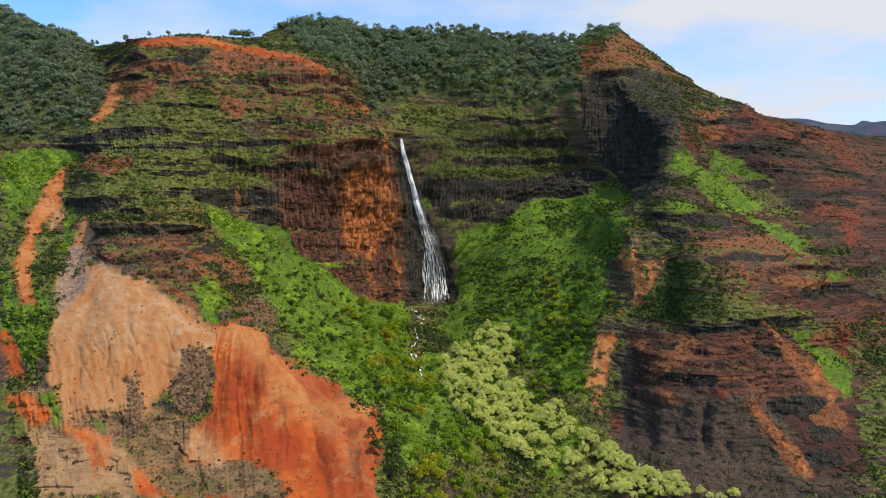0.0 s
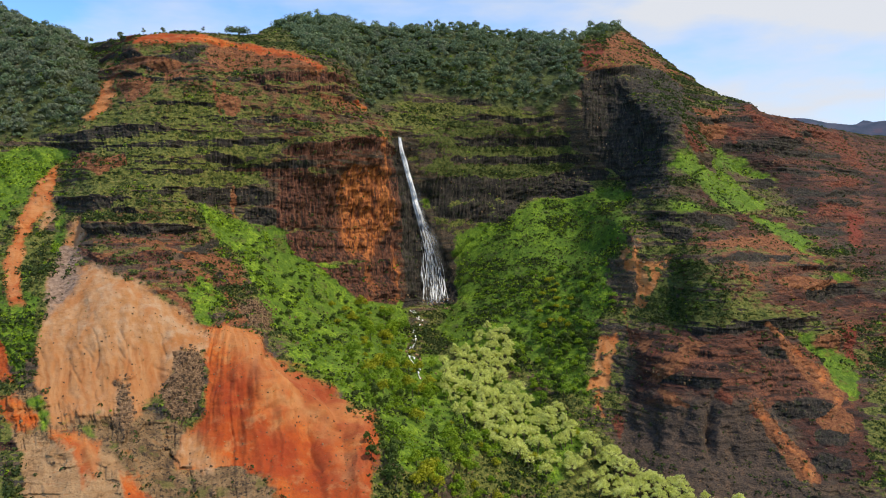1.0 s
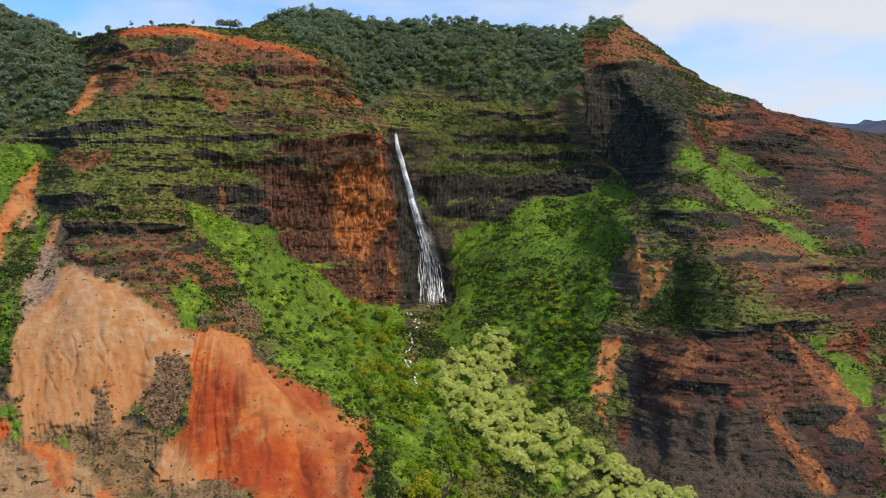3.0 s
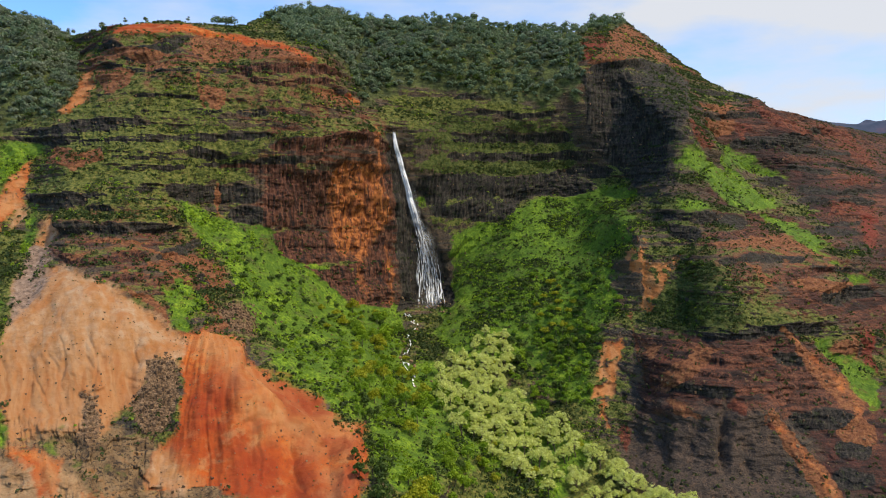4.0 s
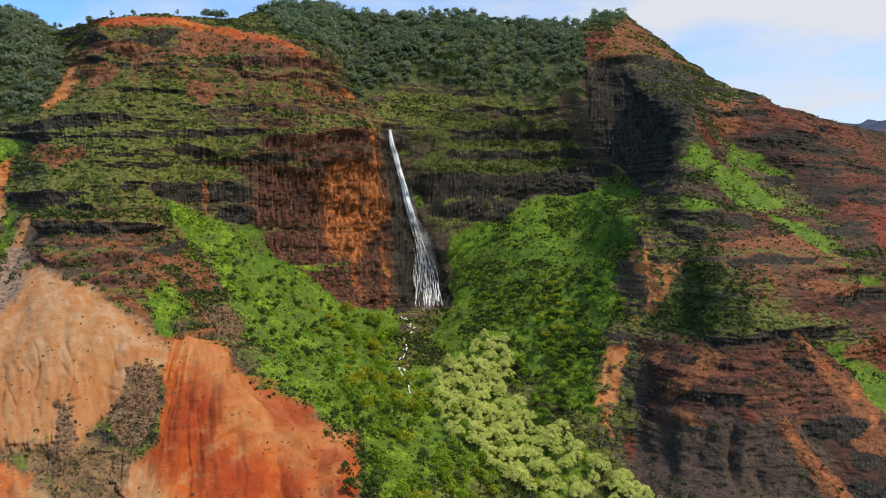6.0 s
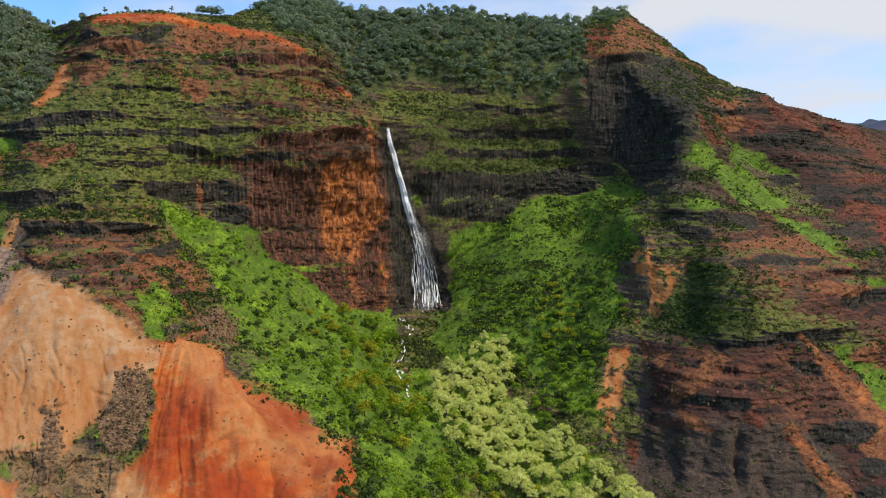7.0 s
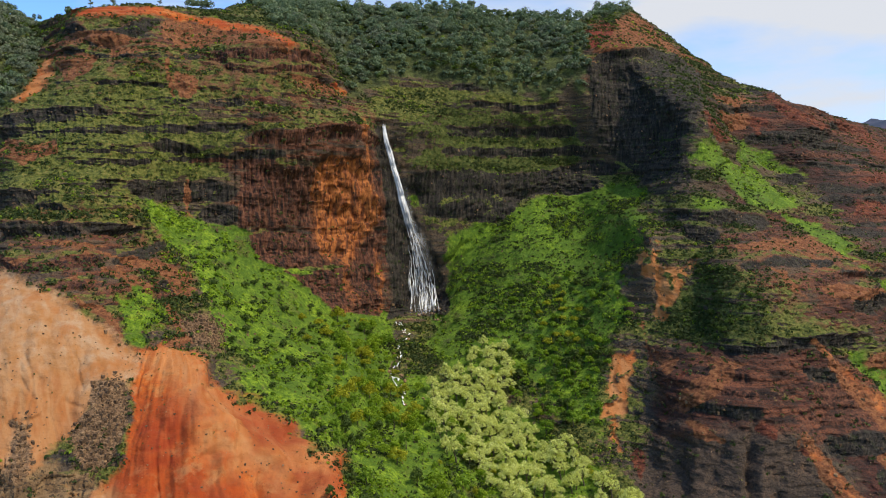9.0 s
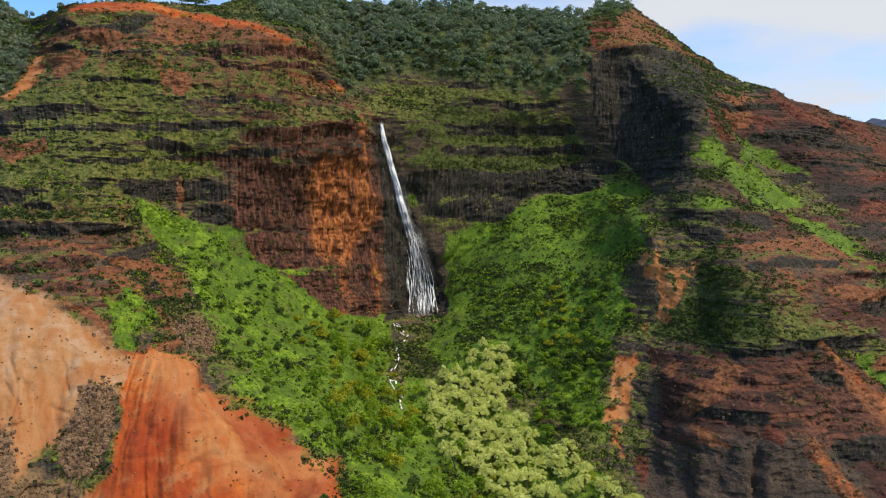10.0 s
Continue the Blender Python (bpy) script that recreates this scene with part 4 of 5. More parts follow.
ledge("dark", [(-650, 91), (-591, 93)], 1.4)
ledge("dark", [(-558, 82), (-519, 81), (-496, 77)], 1.8)
ledge("brown", [(-542, 69), (-507, 66), (-452, 65)], 1.3)
ledge("brown", [(-710, 75), (-643, 75)], 1.5)
ledge("dark", [(-413, 66), (-361, 63)], 1.3)
ledge("brown", [(-630, 142), (-586, 141)], 1.7)
W = {k: step(-3.5, 3.5, v + 1.0 + ragged * (0.42 if k in ("red", "pale", "orange") else 0.8)) for k, v in COVER.items()}
for k in ("deep", "warm", "tan", "slab", "barren", "umber", "bush"):
    W[k] = step(-7.0, 7.0, COVER[k] + 1.3 * ragged)
for k in ("dark", "brown", "soil", "russet", "ledgegreen"):
    W[k] = step(-0.9, 1.1, COVER[k] + 0.25 + (0.26 if k in ("dark", "brown") else 0.45) * ragged)
W["herb"] = step(-8.0, 6.0, COVER["herb"] + 1.6 * ragged)
W["rust"] = step(-14.0, 10.0, COVER["rust"] + 2.0 * ragged)
W["dark"], W["brown"] = W["dark"] * (1 - W["ledgegreen"]), W["brown"] * (1 - W["ledgegreen"])
W["herb"] = np.maximum(W["herb"], 1.6 * W["ledgegreen"])
W["red"] = W["red"] * np.where(B > 0.2, step(-0.55, 0.15, fractal(X / 5, Y / 5, Z / 7, 3, 27)), 1) * (1 - W["crag"] * (Z < 66))
W["forest"] = np.maximum(W["forest"], step(0.69, 0.75, np.abs(B)) * step(200, 230, Z))
for k in ("grass", "red", "pale", "gravel"):
    W["forest"] = W["forest"] * (1 - W[k])
W["grass"] = W["grass"] * (1 - 0.85 * np.maximum(W["dark"], W["brown"])) * (1 - W["red"]) * (1 - W["pale"]) * (1 - 0.4 * step(0.25, 0.7, fractal(X / 9, Y / 9, Z / 6, 3, 21)) * (1 - W["red"]))

# ---- relief: ledges of old lava flows, columns, gullies ----
soft = np.maximum.reduce([W["red"] * step(120, 105, Z) + 0, W["pale"], 0.85 * W["grass"], 0.7 * W["forest"], 0.5 * W["gravel"]])
soft = np.maximum(soft, step(60, 30, Z) * (B < 0.2)) * (1 - W["crag"])
hard = np.clip(1 - soft, 0, 1) * (1 - 0.4 * W["slab"]) * step(0.75, 0.66, np.abs(B))
slope = np.clip(np.gradient(Y, axis=0) / np.maximum(np.gradient(Z, axis=0), 0.05), 0, 1.6)
bed = Z + 2.0 * smooth_noise(X / 110, Y / 110, Z / 200, 5) + 0.5 * smooth_noise(X / 14, Y / 14, Z / 20, 6) + 0.02 * X
steep = step(0.75, 0.25, slope)
shift, bench = np.zeros(shape), np.zeros(shape)
for thick, strength, cliff, seed in ((15.0, 0.55, 0.50, 1), (5.6, 0.55, 0.55, 2), (2.1, 0.65, 0.5, 4)):
    q = bed / thick + 0.35 * smooth_noise(X / 40, Y / 60, bed / thick, seed)
    p = q - np.floor(q)
    amount = np.clip(0.55 + 0.8 * smooth_noise(X / 38, Y / 60, np.floor(q) * 3.3, seed + 7), 0.0, 1.1)
    bench = np.maximum(bench, step(cliff - 0.06, cliff + 0.14, p) * amount) if thick > 4 else bench
    run = np.clip((p - cliff) / (1 - cliff), 0, 1) - p
    face = (1 - 0.9 * steep) if thick < 3 else (1 - 0.6 * W["orange"])
    shift += (1 - 0.55 * W["bush"]) * face * run * thick * np.clip(slope, 0.22, 1.0) * strength * amount
flutes = 0.9 - 2.4 * np.abs(smooth_noise(X / 3.6, Y / 9, Z / 30, 31)) + 0.5 * (1 - 2.4 * np.abs(smooth_noise(X / 1.5, Y / 4, Z / 12, 32)))


def columns(width, tall, seed):
    """Prismatic columns: each stands a little proud or back, with a groove between."""
    u = (B * 460 * 1.15 + 0.6 * smooth_noise(X / 9, Y / 9, Z / 9, seed)) / width
    cell = np.floor(u)
    tier = np.floor(Z / tall + 3 * lattice(cell.astype(np.int64), cell.astype(np.int64) * 0, cell.astype(np.int64) * 0, seed))
    proud = lattice(cell.astype(np.int64), tier.astype(np.int64), tier.astype(np.int64) * 0, seed + 1)
    edge = np.abs(u - cell - 0.5)
    return 0.55 * proud - 0.75 * step(0.34, 0.5, edge)


def blocks_of(width, tall, seed):
    """Broken blocks along the beds of rock."""
    layer = np.floor(bed / tall + 0.4 * smooth_noise(X / 18, Y / 18, Z / 18, seed))
    shiftx = 0.5 * lattice(layer.astype(np.int64), layer.astype(np.int64) * 0, layer.astype(np.int64) * 0, seed)
    cell = np.floor((X + 0.5 * Y) / width + shiftx + 0.5 * smooth_noise(X / 7, Y / 7, Z / 7, seed + 2))
    return lattice(cell.astype(np.int64), layer.astype(np.int64), layer.astype(np.int64) * 0, seed + 1)


prisms = columns(2.9, 13.0, 201) + 0.6 * columns(5.8, 24.0, 205)
broken = 0.75 * blocks_of(5.0, 2.6, 211) + 0.4 * blocks_of(2.2, 1.3, 214)
rugged = 0.5 - np.abs(fractal(X / 4.2, Y / 4.2, Z / 3.0, 3, 46))
lumps = 3.6 * fractal(X / 30, Y / 30, Z / 24, 3, 41) + 0.8 * fractal(X / 7, Y / 7, Z / 5, 3, 45) + 1.5 * rugged * (1 - 0.75 * steep) + 1.4 * smooth_noise(B * 460 / 6, Y / 30, Z / 16, 49) + 2.5 * (0.45 - np.abs(smooth_noise(B * 460 / 15 + 0.6 * smooth_noise(X / 20, Y / 20, Z / 20, 48), Y / 50, Z / 75, 47)) * 1.6)
fan = B * 460 + 0.28 * Z + 5 * smooth_noise(X / 22, Y / 22, Z / 18, 53) + 1.6 * smooth_noise(X / 6, Y / 6, Z / 6, 54)
rills = 1.0 * np.abs(smooth_noise(fan / 19, Z * 0 + 5, Z / 45, 57)) + 0.6 * np.abs(smooth_noise(fan / 9, Z * 0 + 2, Z / 16, 51)) + 0.22 * np.abs(smooth_noise(fan / 3.6, Z * 0, Z / 7, 52)) + 0.3 * fractal(X / 2.5, Y / 2.5, Z / 4, 2, 55)
# on the red spur the rills spread like a fan from its head
head_u, head_z = -0.330 * 460, 124.0
theta = np.arctan2(B * 460 - head_u, head_z - Z) + 0.05 * smooth_noise(X / 18, Y / 18, Z / 18, 58)
spread = np.hypot(B * 460 - head_u, head_z - Z)
on_spur = step(8, 16, spread) * W["red"] * (Z < 118) * (B < -0.06) * (B > -0.46)
fan_rills = 1.1 * np.abs(smooth_noise(theta * 6, spread / 70, Z * 0, 251)) + 0.6 * np.abs(smooth_noise(theta * 13, spread / 13, Z * 0, 252)) + 0.22 * np.abs(smooth_noise(theta * 30, spread / 6, Z * 0, 253)) + 0.3 * fractal(X / 2.2, Y / 2.2, Z / 3, 2, 254)
rills = rills * (1 - on_spur) + fan_rills * on_spur
flow = np.where(on_spur > 0.5, theta * 55, fan)
bare = np.maximum(W["red"], W["pale"])
out = hard * (-shift * 1.0 + (0.10 + 0.18 * steep) * flutes + (1.5 + 0.5 * W["orange"]) * np.maximum(steep * (0.12 + 0.88 * np.clip(W["orange"] + W["barren"], 0, 1)), 0.8 * np.maximum(W["dark"], W["brown"])) * prisms + 1.5 * W["orange"] * blocks_of(3.2, 5.5, 217) + 0.8 * W["barren"] * steep * blocks_of(3.6, 7.0, 219) + (2.4 * W["crag"] * (blocks_of(6.0, 4.0, 221) + 0.8 * columns(4.0, 8.0, 223)) + 1.6 * W["sand"] * blocks_of(11.0, 3.2, 225)) + (1 - 0.6 * steep) * broken)
out = out + RISE * 0.85 * np.clip(slope, 0.28, 1.0) * (0.25 + 0.75 * hard)
out = out + lumps * (0.35 + 0.30 * hard) * (1 - 0.6 * bare) + bare * (1 - hard) * (1.5 + 0.2 * W["red"]) * (rills - 0.5)
drain = np.where(B > -0.03, B * 460 - Z, B * 460 + 0.9 * Z) + 4 * smooth_noise(X / 15, Y / 15, Z / 15, 63)
out = out + W["grass"] * (3.0 * np.abs(smooth_noise(drain / 9, Z * 0 + 1, (B * 460 + Z) / 70, 64)) + 0.9 * np.abs(smooth_noise(drain / 4, Z * 0 + 1, (B * 460 + Z) / 40, 65)) - 1.0)
out = out + (1 - hard) * (0.35 - 0.22 * bare) * fractal(X / 2.2, Y / 2.2, Z / 2.2, 2, 61)
fade = step(0.0, 1.0, np.minimum(place, 14.2 - place))[:, None] * step(1.4, 0.75, np.abs(B))


def rib(line, width, rise):
    """Raises a rib, or cuts a gully, along a line of bearings and heights."""
    global out
    p = np.array(line, float) * (0.46, 1.0)
    u, v = B * 460.0 + 3.0 * wobble, Z + 3.0 * wobble2
    best = np.full(shape, 1e9)
    for a, b in zip(p[:-1], p[1:]):
        e = b - a
        t = np.clip(((u - a[0]) * e[0] + (v - a[1]) * e[1]) / (e @ e), 0, 1)
        best = np.minimum(best, (u - a[0] - t * e[0]) ** 2 + (v - a[1] - t * e[1]) ** 2)
    out = out + rise * np.clip(1 - np.sqrt(best) / width, 0, 1) ** 1.1


wobble, wobble2 = fractal(X / 16, Y / 16, Z / 16, 3, 151), fractal(X / 16, Y / 16, Z / 16, 3, 161)
rib([(304, 263), (324, 215), (344, 184), (369, 151), (400, 110), (418, 77), (480, 52), (551, 34)], 26, 5.5)  # main rib
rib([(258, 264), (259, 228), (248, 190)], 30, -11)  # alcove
rib([(267, 173), (283, 141), (261, 105), (246, 72), (262, 44)], 16, -3)  # east gully
rib([(309, 62), (354, 98), (384, 110)], 20, 5)  # toe rib
rib([(394, 68), (397, 46)], 5, -5)  # cleft
rib([(327, 88), (309, 48)], 9, -4)  # cleft
rib([(440, 72), (503, 52), (574, 34)], 10, 4)  # strip rib
rib([(479, 65), (534, 46), (590, 35)], 12, -5)  # strip gully
rib([(465, 108), (516, 90), (587, 67)], 11, 4.5)  # strip rib
rib([(508, 95), (571, 75), (619, 60)], 14, -5)  # strip gully
rib([(389, 225), (474, 183), (537, 143), (607, 110)], 18, -10)  # east gully
rib([(362, 218), (420, 196), (474, 170), (552, 136)], 14, 8)  # east rib
rib([(-351, 110), (-279, 100), (-217, 87), (-163, 75), (-113, 65)], 14, 4)  # spur crest
rib([(-428, 112), (-445, 94), (-465, 79)], 7, -1.4)  # slump rill
rib([(-493, 121), (-504, 103), (-511, 84)], 7, -1.4)  # slump rill
rib([(-554, 125), (-583, 104), (-596, 84)], 7, -1.3)  # slump rill
rib([(-458, 129), (-479, 109)], 6, -1.6)  # slump rill
rib([(-240, 90), (-218, 73), (-203, 61)], 8, -2.4)  # spur rill
rib([(-302, 95), (-326, 76), (-339, 63)], 8, -2.6)  # spur rill
rib([(-183, 78), (-160, 65), (-156, 61)], 6, -2.0)  # spur rill
rib([(-272, 81), (-277, 62)], 5, -1.8)  # spur rill
rib([(-294, 101), (-264, 84), (-265, 64)], 22, 4)  # spur mid
rib([(-183, 81), (-148, 68), (-141, 61)], 16, 4)  # spur fold
rib([(-354, 110), (-368, 96), (-402, 77), (-424, 64)], 15, -5)  # slump gully
rib([(-538, 140), (-462, 132), (-401, 119), (-355, 110)], 8, -3)  # slump head
rib([(-562, 191), (-586, 163), (-615, 137)], 12, -4)  # west gully
rib([(-541, 159), (-553, 142), (-585, 129)], 8, -3)  # west gully
rib([(-145, 272), (-123, 232), (-93, 195), (-78, 150), (-74, 105)], 16, 5)  # bluff nose
rib([(-62, 225), (-43, 185), (-24, 146), (-9, 100)], 13, -4)  # fall cleft
rib([(197, 265), (201, 230), (190, 192)], 14, 4)  # wall pillar
rib([(-581, 79), (-547, 78), (-514, 74), (-482, 67)], 5, -4)  # near gap
rib([(-605, 77), (-559, 75), (-528, 71), (-490, 62)], 10, 4)  # near rock
rib([(-47, 98), (-46, 77), (-33, 67), (53, 58), (177, 42), (248, 27)], 14, -3)  # stream bed
rib([(-536, 113), (-534, 105), (-537, 95)], 1.3, -0.9)  # slump cut
rib([(-502, 104), (-487, 101)], 1.3, -0.9)  # slump cut
rib([(-494, 113), (-489, 104), (-490, 86)], 1.3, -0.9)  # slump cut
rib([(-462, 93), (-452, 84)], 1.3, -0.9)  # slump cut
rib([(-554, 105), (-544, 100)], 1.3, -0.9)  # slump cut
rib([(-449, 99), (-427, 94)], 1.3, -0.9)  # slump cut
rib([(-445, 111), (-430, 101)], 1.4, -0.9)  # slump cut
rib([(-539, 89), (-531, 81)], 1.2, -0.9)  # slump cut
rib([(-442, 81), (-445, 72)], 1.2, -0.9)  # slump cut
rib([(-569, 98), (-558, 91)], 1.3, -0.9)  # slump cut
rib([(-283, 81), (-251, 82)], 1.7, -1.6)  # spur cut
rib([(-205, 73), (-140, 64)], 1.7, -1.6)  # spur cut
rib([(-180, 73), (-135, 65)], 1.7, -1.6)  # spur cut
rib([(-266, 76), (-262, 65)], 1.6, -1.6)  # spur cut
rib([(-333, 82), (-331, 69)], 1.6, -1.6)  # spur cut
rib([(-219, 72), (-194, 63)], 1.7, -1.6)  # spur cut
rib([(386, 66), (397, 49)], 5.3, -4)  # slab cleft
rib([(361, 60), (345, 51)], 5.3, -2.5)  # slab cleft
rib([(418, 54), (437, 40)], 4.6, -2.5)  # slab cleft
rib([(309, 53), (303, 38)], 4.8, -2)  # slab cleft
rib([(-308, 97), (-284, 93), (-210, 78), (-123, 66)], 13, 5.5)  # spur shoulder
rib([(-279, 98), (-224, 88), (-182, 77)], 6.1, -7)  # spur notch
out = out * fade
# push out along the smooth sheet's own normal, mostly sideways
du = np.stack([np.gradient(a, axis=1) for a in (X, Y, Z)], -1)
dv = np.stack([np.gradient(a, axis=0) for a in (X, Y, Z)], -1)
nrm = np.cross(du, dv)
nrm /= np.linalg.norm(nrm, axis=-1, keepdims=True) + 1e-9
nrm[..., 2] *= 0.5 - 0.42 * hard
P = np.stack([X, Y, Z], -1) + nrm * out[..., None]
rows_n, cols_n = shape
idx = np.arange(rows_n * cols_n).reshape(shape)
quads = np.stack([idx[:-1, :-1], idx[:-1, 1:], idx[1:, 1:], idx[1:, :-1]], -1).reshape(-1, 4)
land = mesh_from("canyon_wall", P.reshape(-1, 3), quads)
W["bench"] = np.maximum(0.7 * bench * (0.6 + 0.4 * step(0.10, 0.45, slope)), SHELF)
W["flow"] = flow
for k, v in W.items():
    a = land.attributes.new(k, "FLOAT", "POINT")
    a.data.foreach_set("value", v.astype(np.float32).ravel())
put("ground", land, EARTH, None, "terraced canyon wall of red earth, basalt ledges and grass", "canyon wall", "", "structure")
first_row, last_row = 34, 34 + sum(ROWS_BETWEEN)
view = slice(40, 870)


def spot(b, z):
    """The point of the wall at a bearing (thousandths) and height, with its outward normal."""
    c = int(np.clip(np.searchsorted(bearing, b / 1000.0), 40, 869))
    r = first_row + int(np.argmin(np.abs(P[first_row:last_row, c, 2] - z)))
    return P[r, c], nrm[r, c]


def plain_sheet(name, x0, x1, y0, y1, z, n, material, label, kind):
    gx, gy = np.meshgrid(np.linspace(x0, x1, n), np.linspace(y0, y1, n))
    gz = z + 6 * fractal(gx / 300, gy / 300, gx * 0, 3, 71)
    i = np.arange(n * n).reshape(n, n)
    f = np.stack([i[:-1, :-1], i[:-1, 1:], i[1:, 1:], i[1:, :-1]], -1).reshape(-1, 4)
    return put(name, mesh_from(name, np.stack([gx, gy, gz], -1).reshape(-1, 3), f), material, None, label, "ground", "", kind)


plain_sheet("canyon_floor", -4500, 4500, -4500, 4500, -140, 90, EARTH, "broad canyon floor of rock and scrub", "structure")


def far_ridge():
    """A distant mountain beyond the shoulder, the blue of haze put into its colour."""
    n, m = 220, 40
    u, v = np.meshgrid(np.linspace(0, 1, n), np.linspace(0, 1, m))
    x = 560 + 2500 * u
    crest = 452 - 18 * u + 10 * fractal(u * 14, u * 0, u * 0, 4, 81)
    crest = crest * step(-0.02, 0.06, u)
    prof = np.where(v < 0.6, v / 0.6, 1 - (v - 0.6) * 0.7)
    z = -100 + (crest + 100) * prof ** 0.8 + 22 * (1 - np.abs(2 * v - 1.2)) * fractal(x / 120, v * 5, v * 0, 4, 83) * np.clip(1.2 - 2 * np.abs(v - 0.6), 0, 1) * (np.abs(v - 0.6) > 0.03)
    y = 1500 + 900 * v + 40 * fractal(x / 200, v * 3, v * 0, 3, 85)
    i = np.arange(n * m).reshape(m, n)
    f = np.stack([i[:-1, :-1], i[:-1, 1:], i[1:, 1:], i[1:, :-1]], -1).reshape(-1, 4)
    k = Nodes("far_mountain")
    # bluish ramp paints in the haze of distance
    c = k.ramp(k.noise((0.02, 0.02, 0.04), 6), [(0.35, (0.03, 0.05, 0.085)), (0.6, (0.065, 0.075, 0.12)), (0.75, (0.12, 0.08, 0.11))])
    put("backdrop_mountain", mesh_from("backdrop_mountain", np.stack([x, y, z], -1).reshape(-1, 3), f), k.done(c, 1.0), None,
        "distant bluish mountain ridge beyond the canyon", "mountain", "", "structure")


far_ridge()


# ---- leaves ----
def leaf_quads(centres, radii, per, size, flat=0.75, seed=0, under=0.30, loose=0.0):
    """Small leaf sprays standing on lumpy domes round the centres."""
    r = np.random.default_rng(seed)
    n = len(centres) * per
    c, rad = np.repeat(centres, per, 0), np.repeat(radii, per)
    d = r.normal(size=(n, 3))
    d[:, 2] = np.abs(d[:, 2]) * 1.1 - under
    d /= np.linalg.norm(d, axis=1, keepdims=True)
    far = rad * r.uniform(0.88 - 0.5 * loose, 1.05 + 0.25 * loose, n)
    pos = c + d * far[:, None] * (1, 1, flat)
    face = d + r.normal(scale=0.17 + 0.35 * loose, size=(n, 3))
    face /= np.linalg.norm(face, axis=1, keepdims=True)
    t1 = np.cross(face, r.normal(size=(n, 3)))
    t1 /= np.linalg.norm(t1, axis=1, keepdims=True) + 1e-9
    t2 = np.cross(face, t1)
    s = (np.repeat(size, per) if np.ndim(size) else np.full(n, size)) * r.uniform(0.6, 1.3, n)
    t1, t2 = t1 * s[:, None], t2 * (s * r.uniform(0.5, 0.9, n))[:, None]
    v = np.stack([pos - t1, pos - t2, pos + t1 * 1.1, pos + t2], 1).reshape(-1, 3)
    return v, np.arange(4 * n).reshape(-1, 4)


def leaf_tones(me, crowns, per, seed):
    """A tone of its own for each clump of leaves."""
    tone = np.repeat(np.random.default_rng(seed).uniform(0, 1, crowns), per)
    me.attributes.new("tone", "FLOAT", "FACE").data.foreach_set("value", tone.astype(np.float32))
    return me


def pick(weight, count, seed):
    """Places on the wall, drawn by weight over the area."""
    r = np.random.default_rng(seed)
    w = weight[first_row:last_row + 3, view] * area[first_row:last_row + 3, view]
    flat = np.maximum(w, 0).ravel().astype(float)
    k = r.choice(len(flat), count, p=flat / flat.sum())
    rr, cc = np.unravel_index(k, w.shape)
    rr, cc = rr + first_row, cc + 40
    p = P[rr, cc] + (P[np.minimum(rr + 1, rows_n - 1), cc] - P[rr, cc]) * r.uniform(0, 1, (count, 1)) + (P[rr, cc + 1] - P[rr, cc]) * r.uniform(0, 1, (count, 1))
    return p, nrm[rr, cc], r


area = np.linalg.norm(np.cross(du, dv), axis=-1)
true_n = np.stack([np.gradient(P[..., i], axis=1) for i in range(3)], -1)
true_n = np.cross(true_n, np.stack([np.gradient(P[..., i], axis=0) for i in range(3)], -1))
true_n /= np.linalg.norm(true_n, axis=-1, keepdims=True) + 1e-9
level = np.clip(true_n[..., 2], 0, 1)
clear = (1 - W["red"]) * (1 - W["pale"]) * (1 - 0.8 * W["orange"]) * (1 - 0.85 * W["dark"]) * (1 - 0.96 * W["gravel"]) * (1 - 0.6 * W["soil"]) * (1 - 0.6 * W["slab"]) * (1 - 0.98 * W["sand"]) * (1 - 0.6 * W["barren"]) * (1 - 0.75 * W["umber"]) * (1 - 0.93 * W["crag"])
groves = step(-0.1, 0.5, fractal(X / 22, Y / 22, Z / 16, 3, 91))


def scrub(name, weight, count, r0, r1, per, leaf, material, label, seed, rise=0.2):
    p, n, r = pick(weight, count, seed)
    rad = r.uniform(r0, r1, count) * r.uniform(0.6, 1.0, count)
    v, f = leaf_quads(p + n * (rad * rise)[:, None] + np.array([0, 0, 1]) * (rad * 0.2)[:, None], rad, per, leaf * rad ** 0.5, 0.75, seed + 1)
    put(name, leaf_tones(mesh_from(name, v, f, False), count, per, seed + 2), material, None, label, "shrubs", "", "stuff")


scrub("scrub", (1 + 2.2 * W["bush"]) * clear * (0.12 + level * level) * (0.25 + bench) * (0.25 + groves) * (1 - W["forest"]) * (1 - 0.88 * W["grass"] * (1 - 0.35 * W["bush"])), 31000, 0.5, 1.9, 8, 0.56, SHRUB, "low dark green scrub on ledges and slopes", 101)
scrub("fresh_scrub", (1 - 0.93 * np.maximum(W["umber"], W["barren"])) * clear * (0.25 * level + 0.7 * W["grass"]) * (0.06 + groves ** 2), 5200, 0.5, 1.9, 13, 0.46, BRIGHT, "bright green bushes over the grassy slopes", 103)
scrub("tufts", clear * (0.2 + level) * (0.4 + bench) * (1 - 0.8 * W["forest"]) * (1 - 0.6 * W["grass"]), 21000, 0.25, 0.8, 3, 0.60, TUFT, "tufts of dry grass and fern on the ledges", 113)
scrub("dry_scrub", (0.05 * W["red"] + 0.02 * W["pale"] + 0.10 * W["soil"] + 0.25 * W["orange"] * level), 520, 0.2, 0.65, 7, 0.40, TUFT, "small dry shrubs on bare red earth", 105)
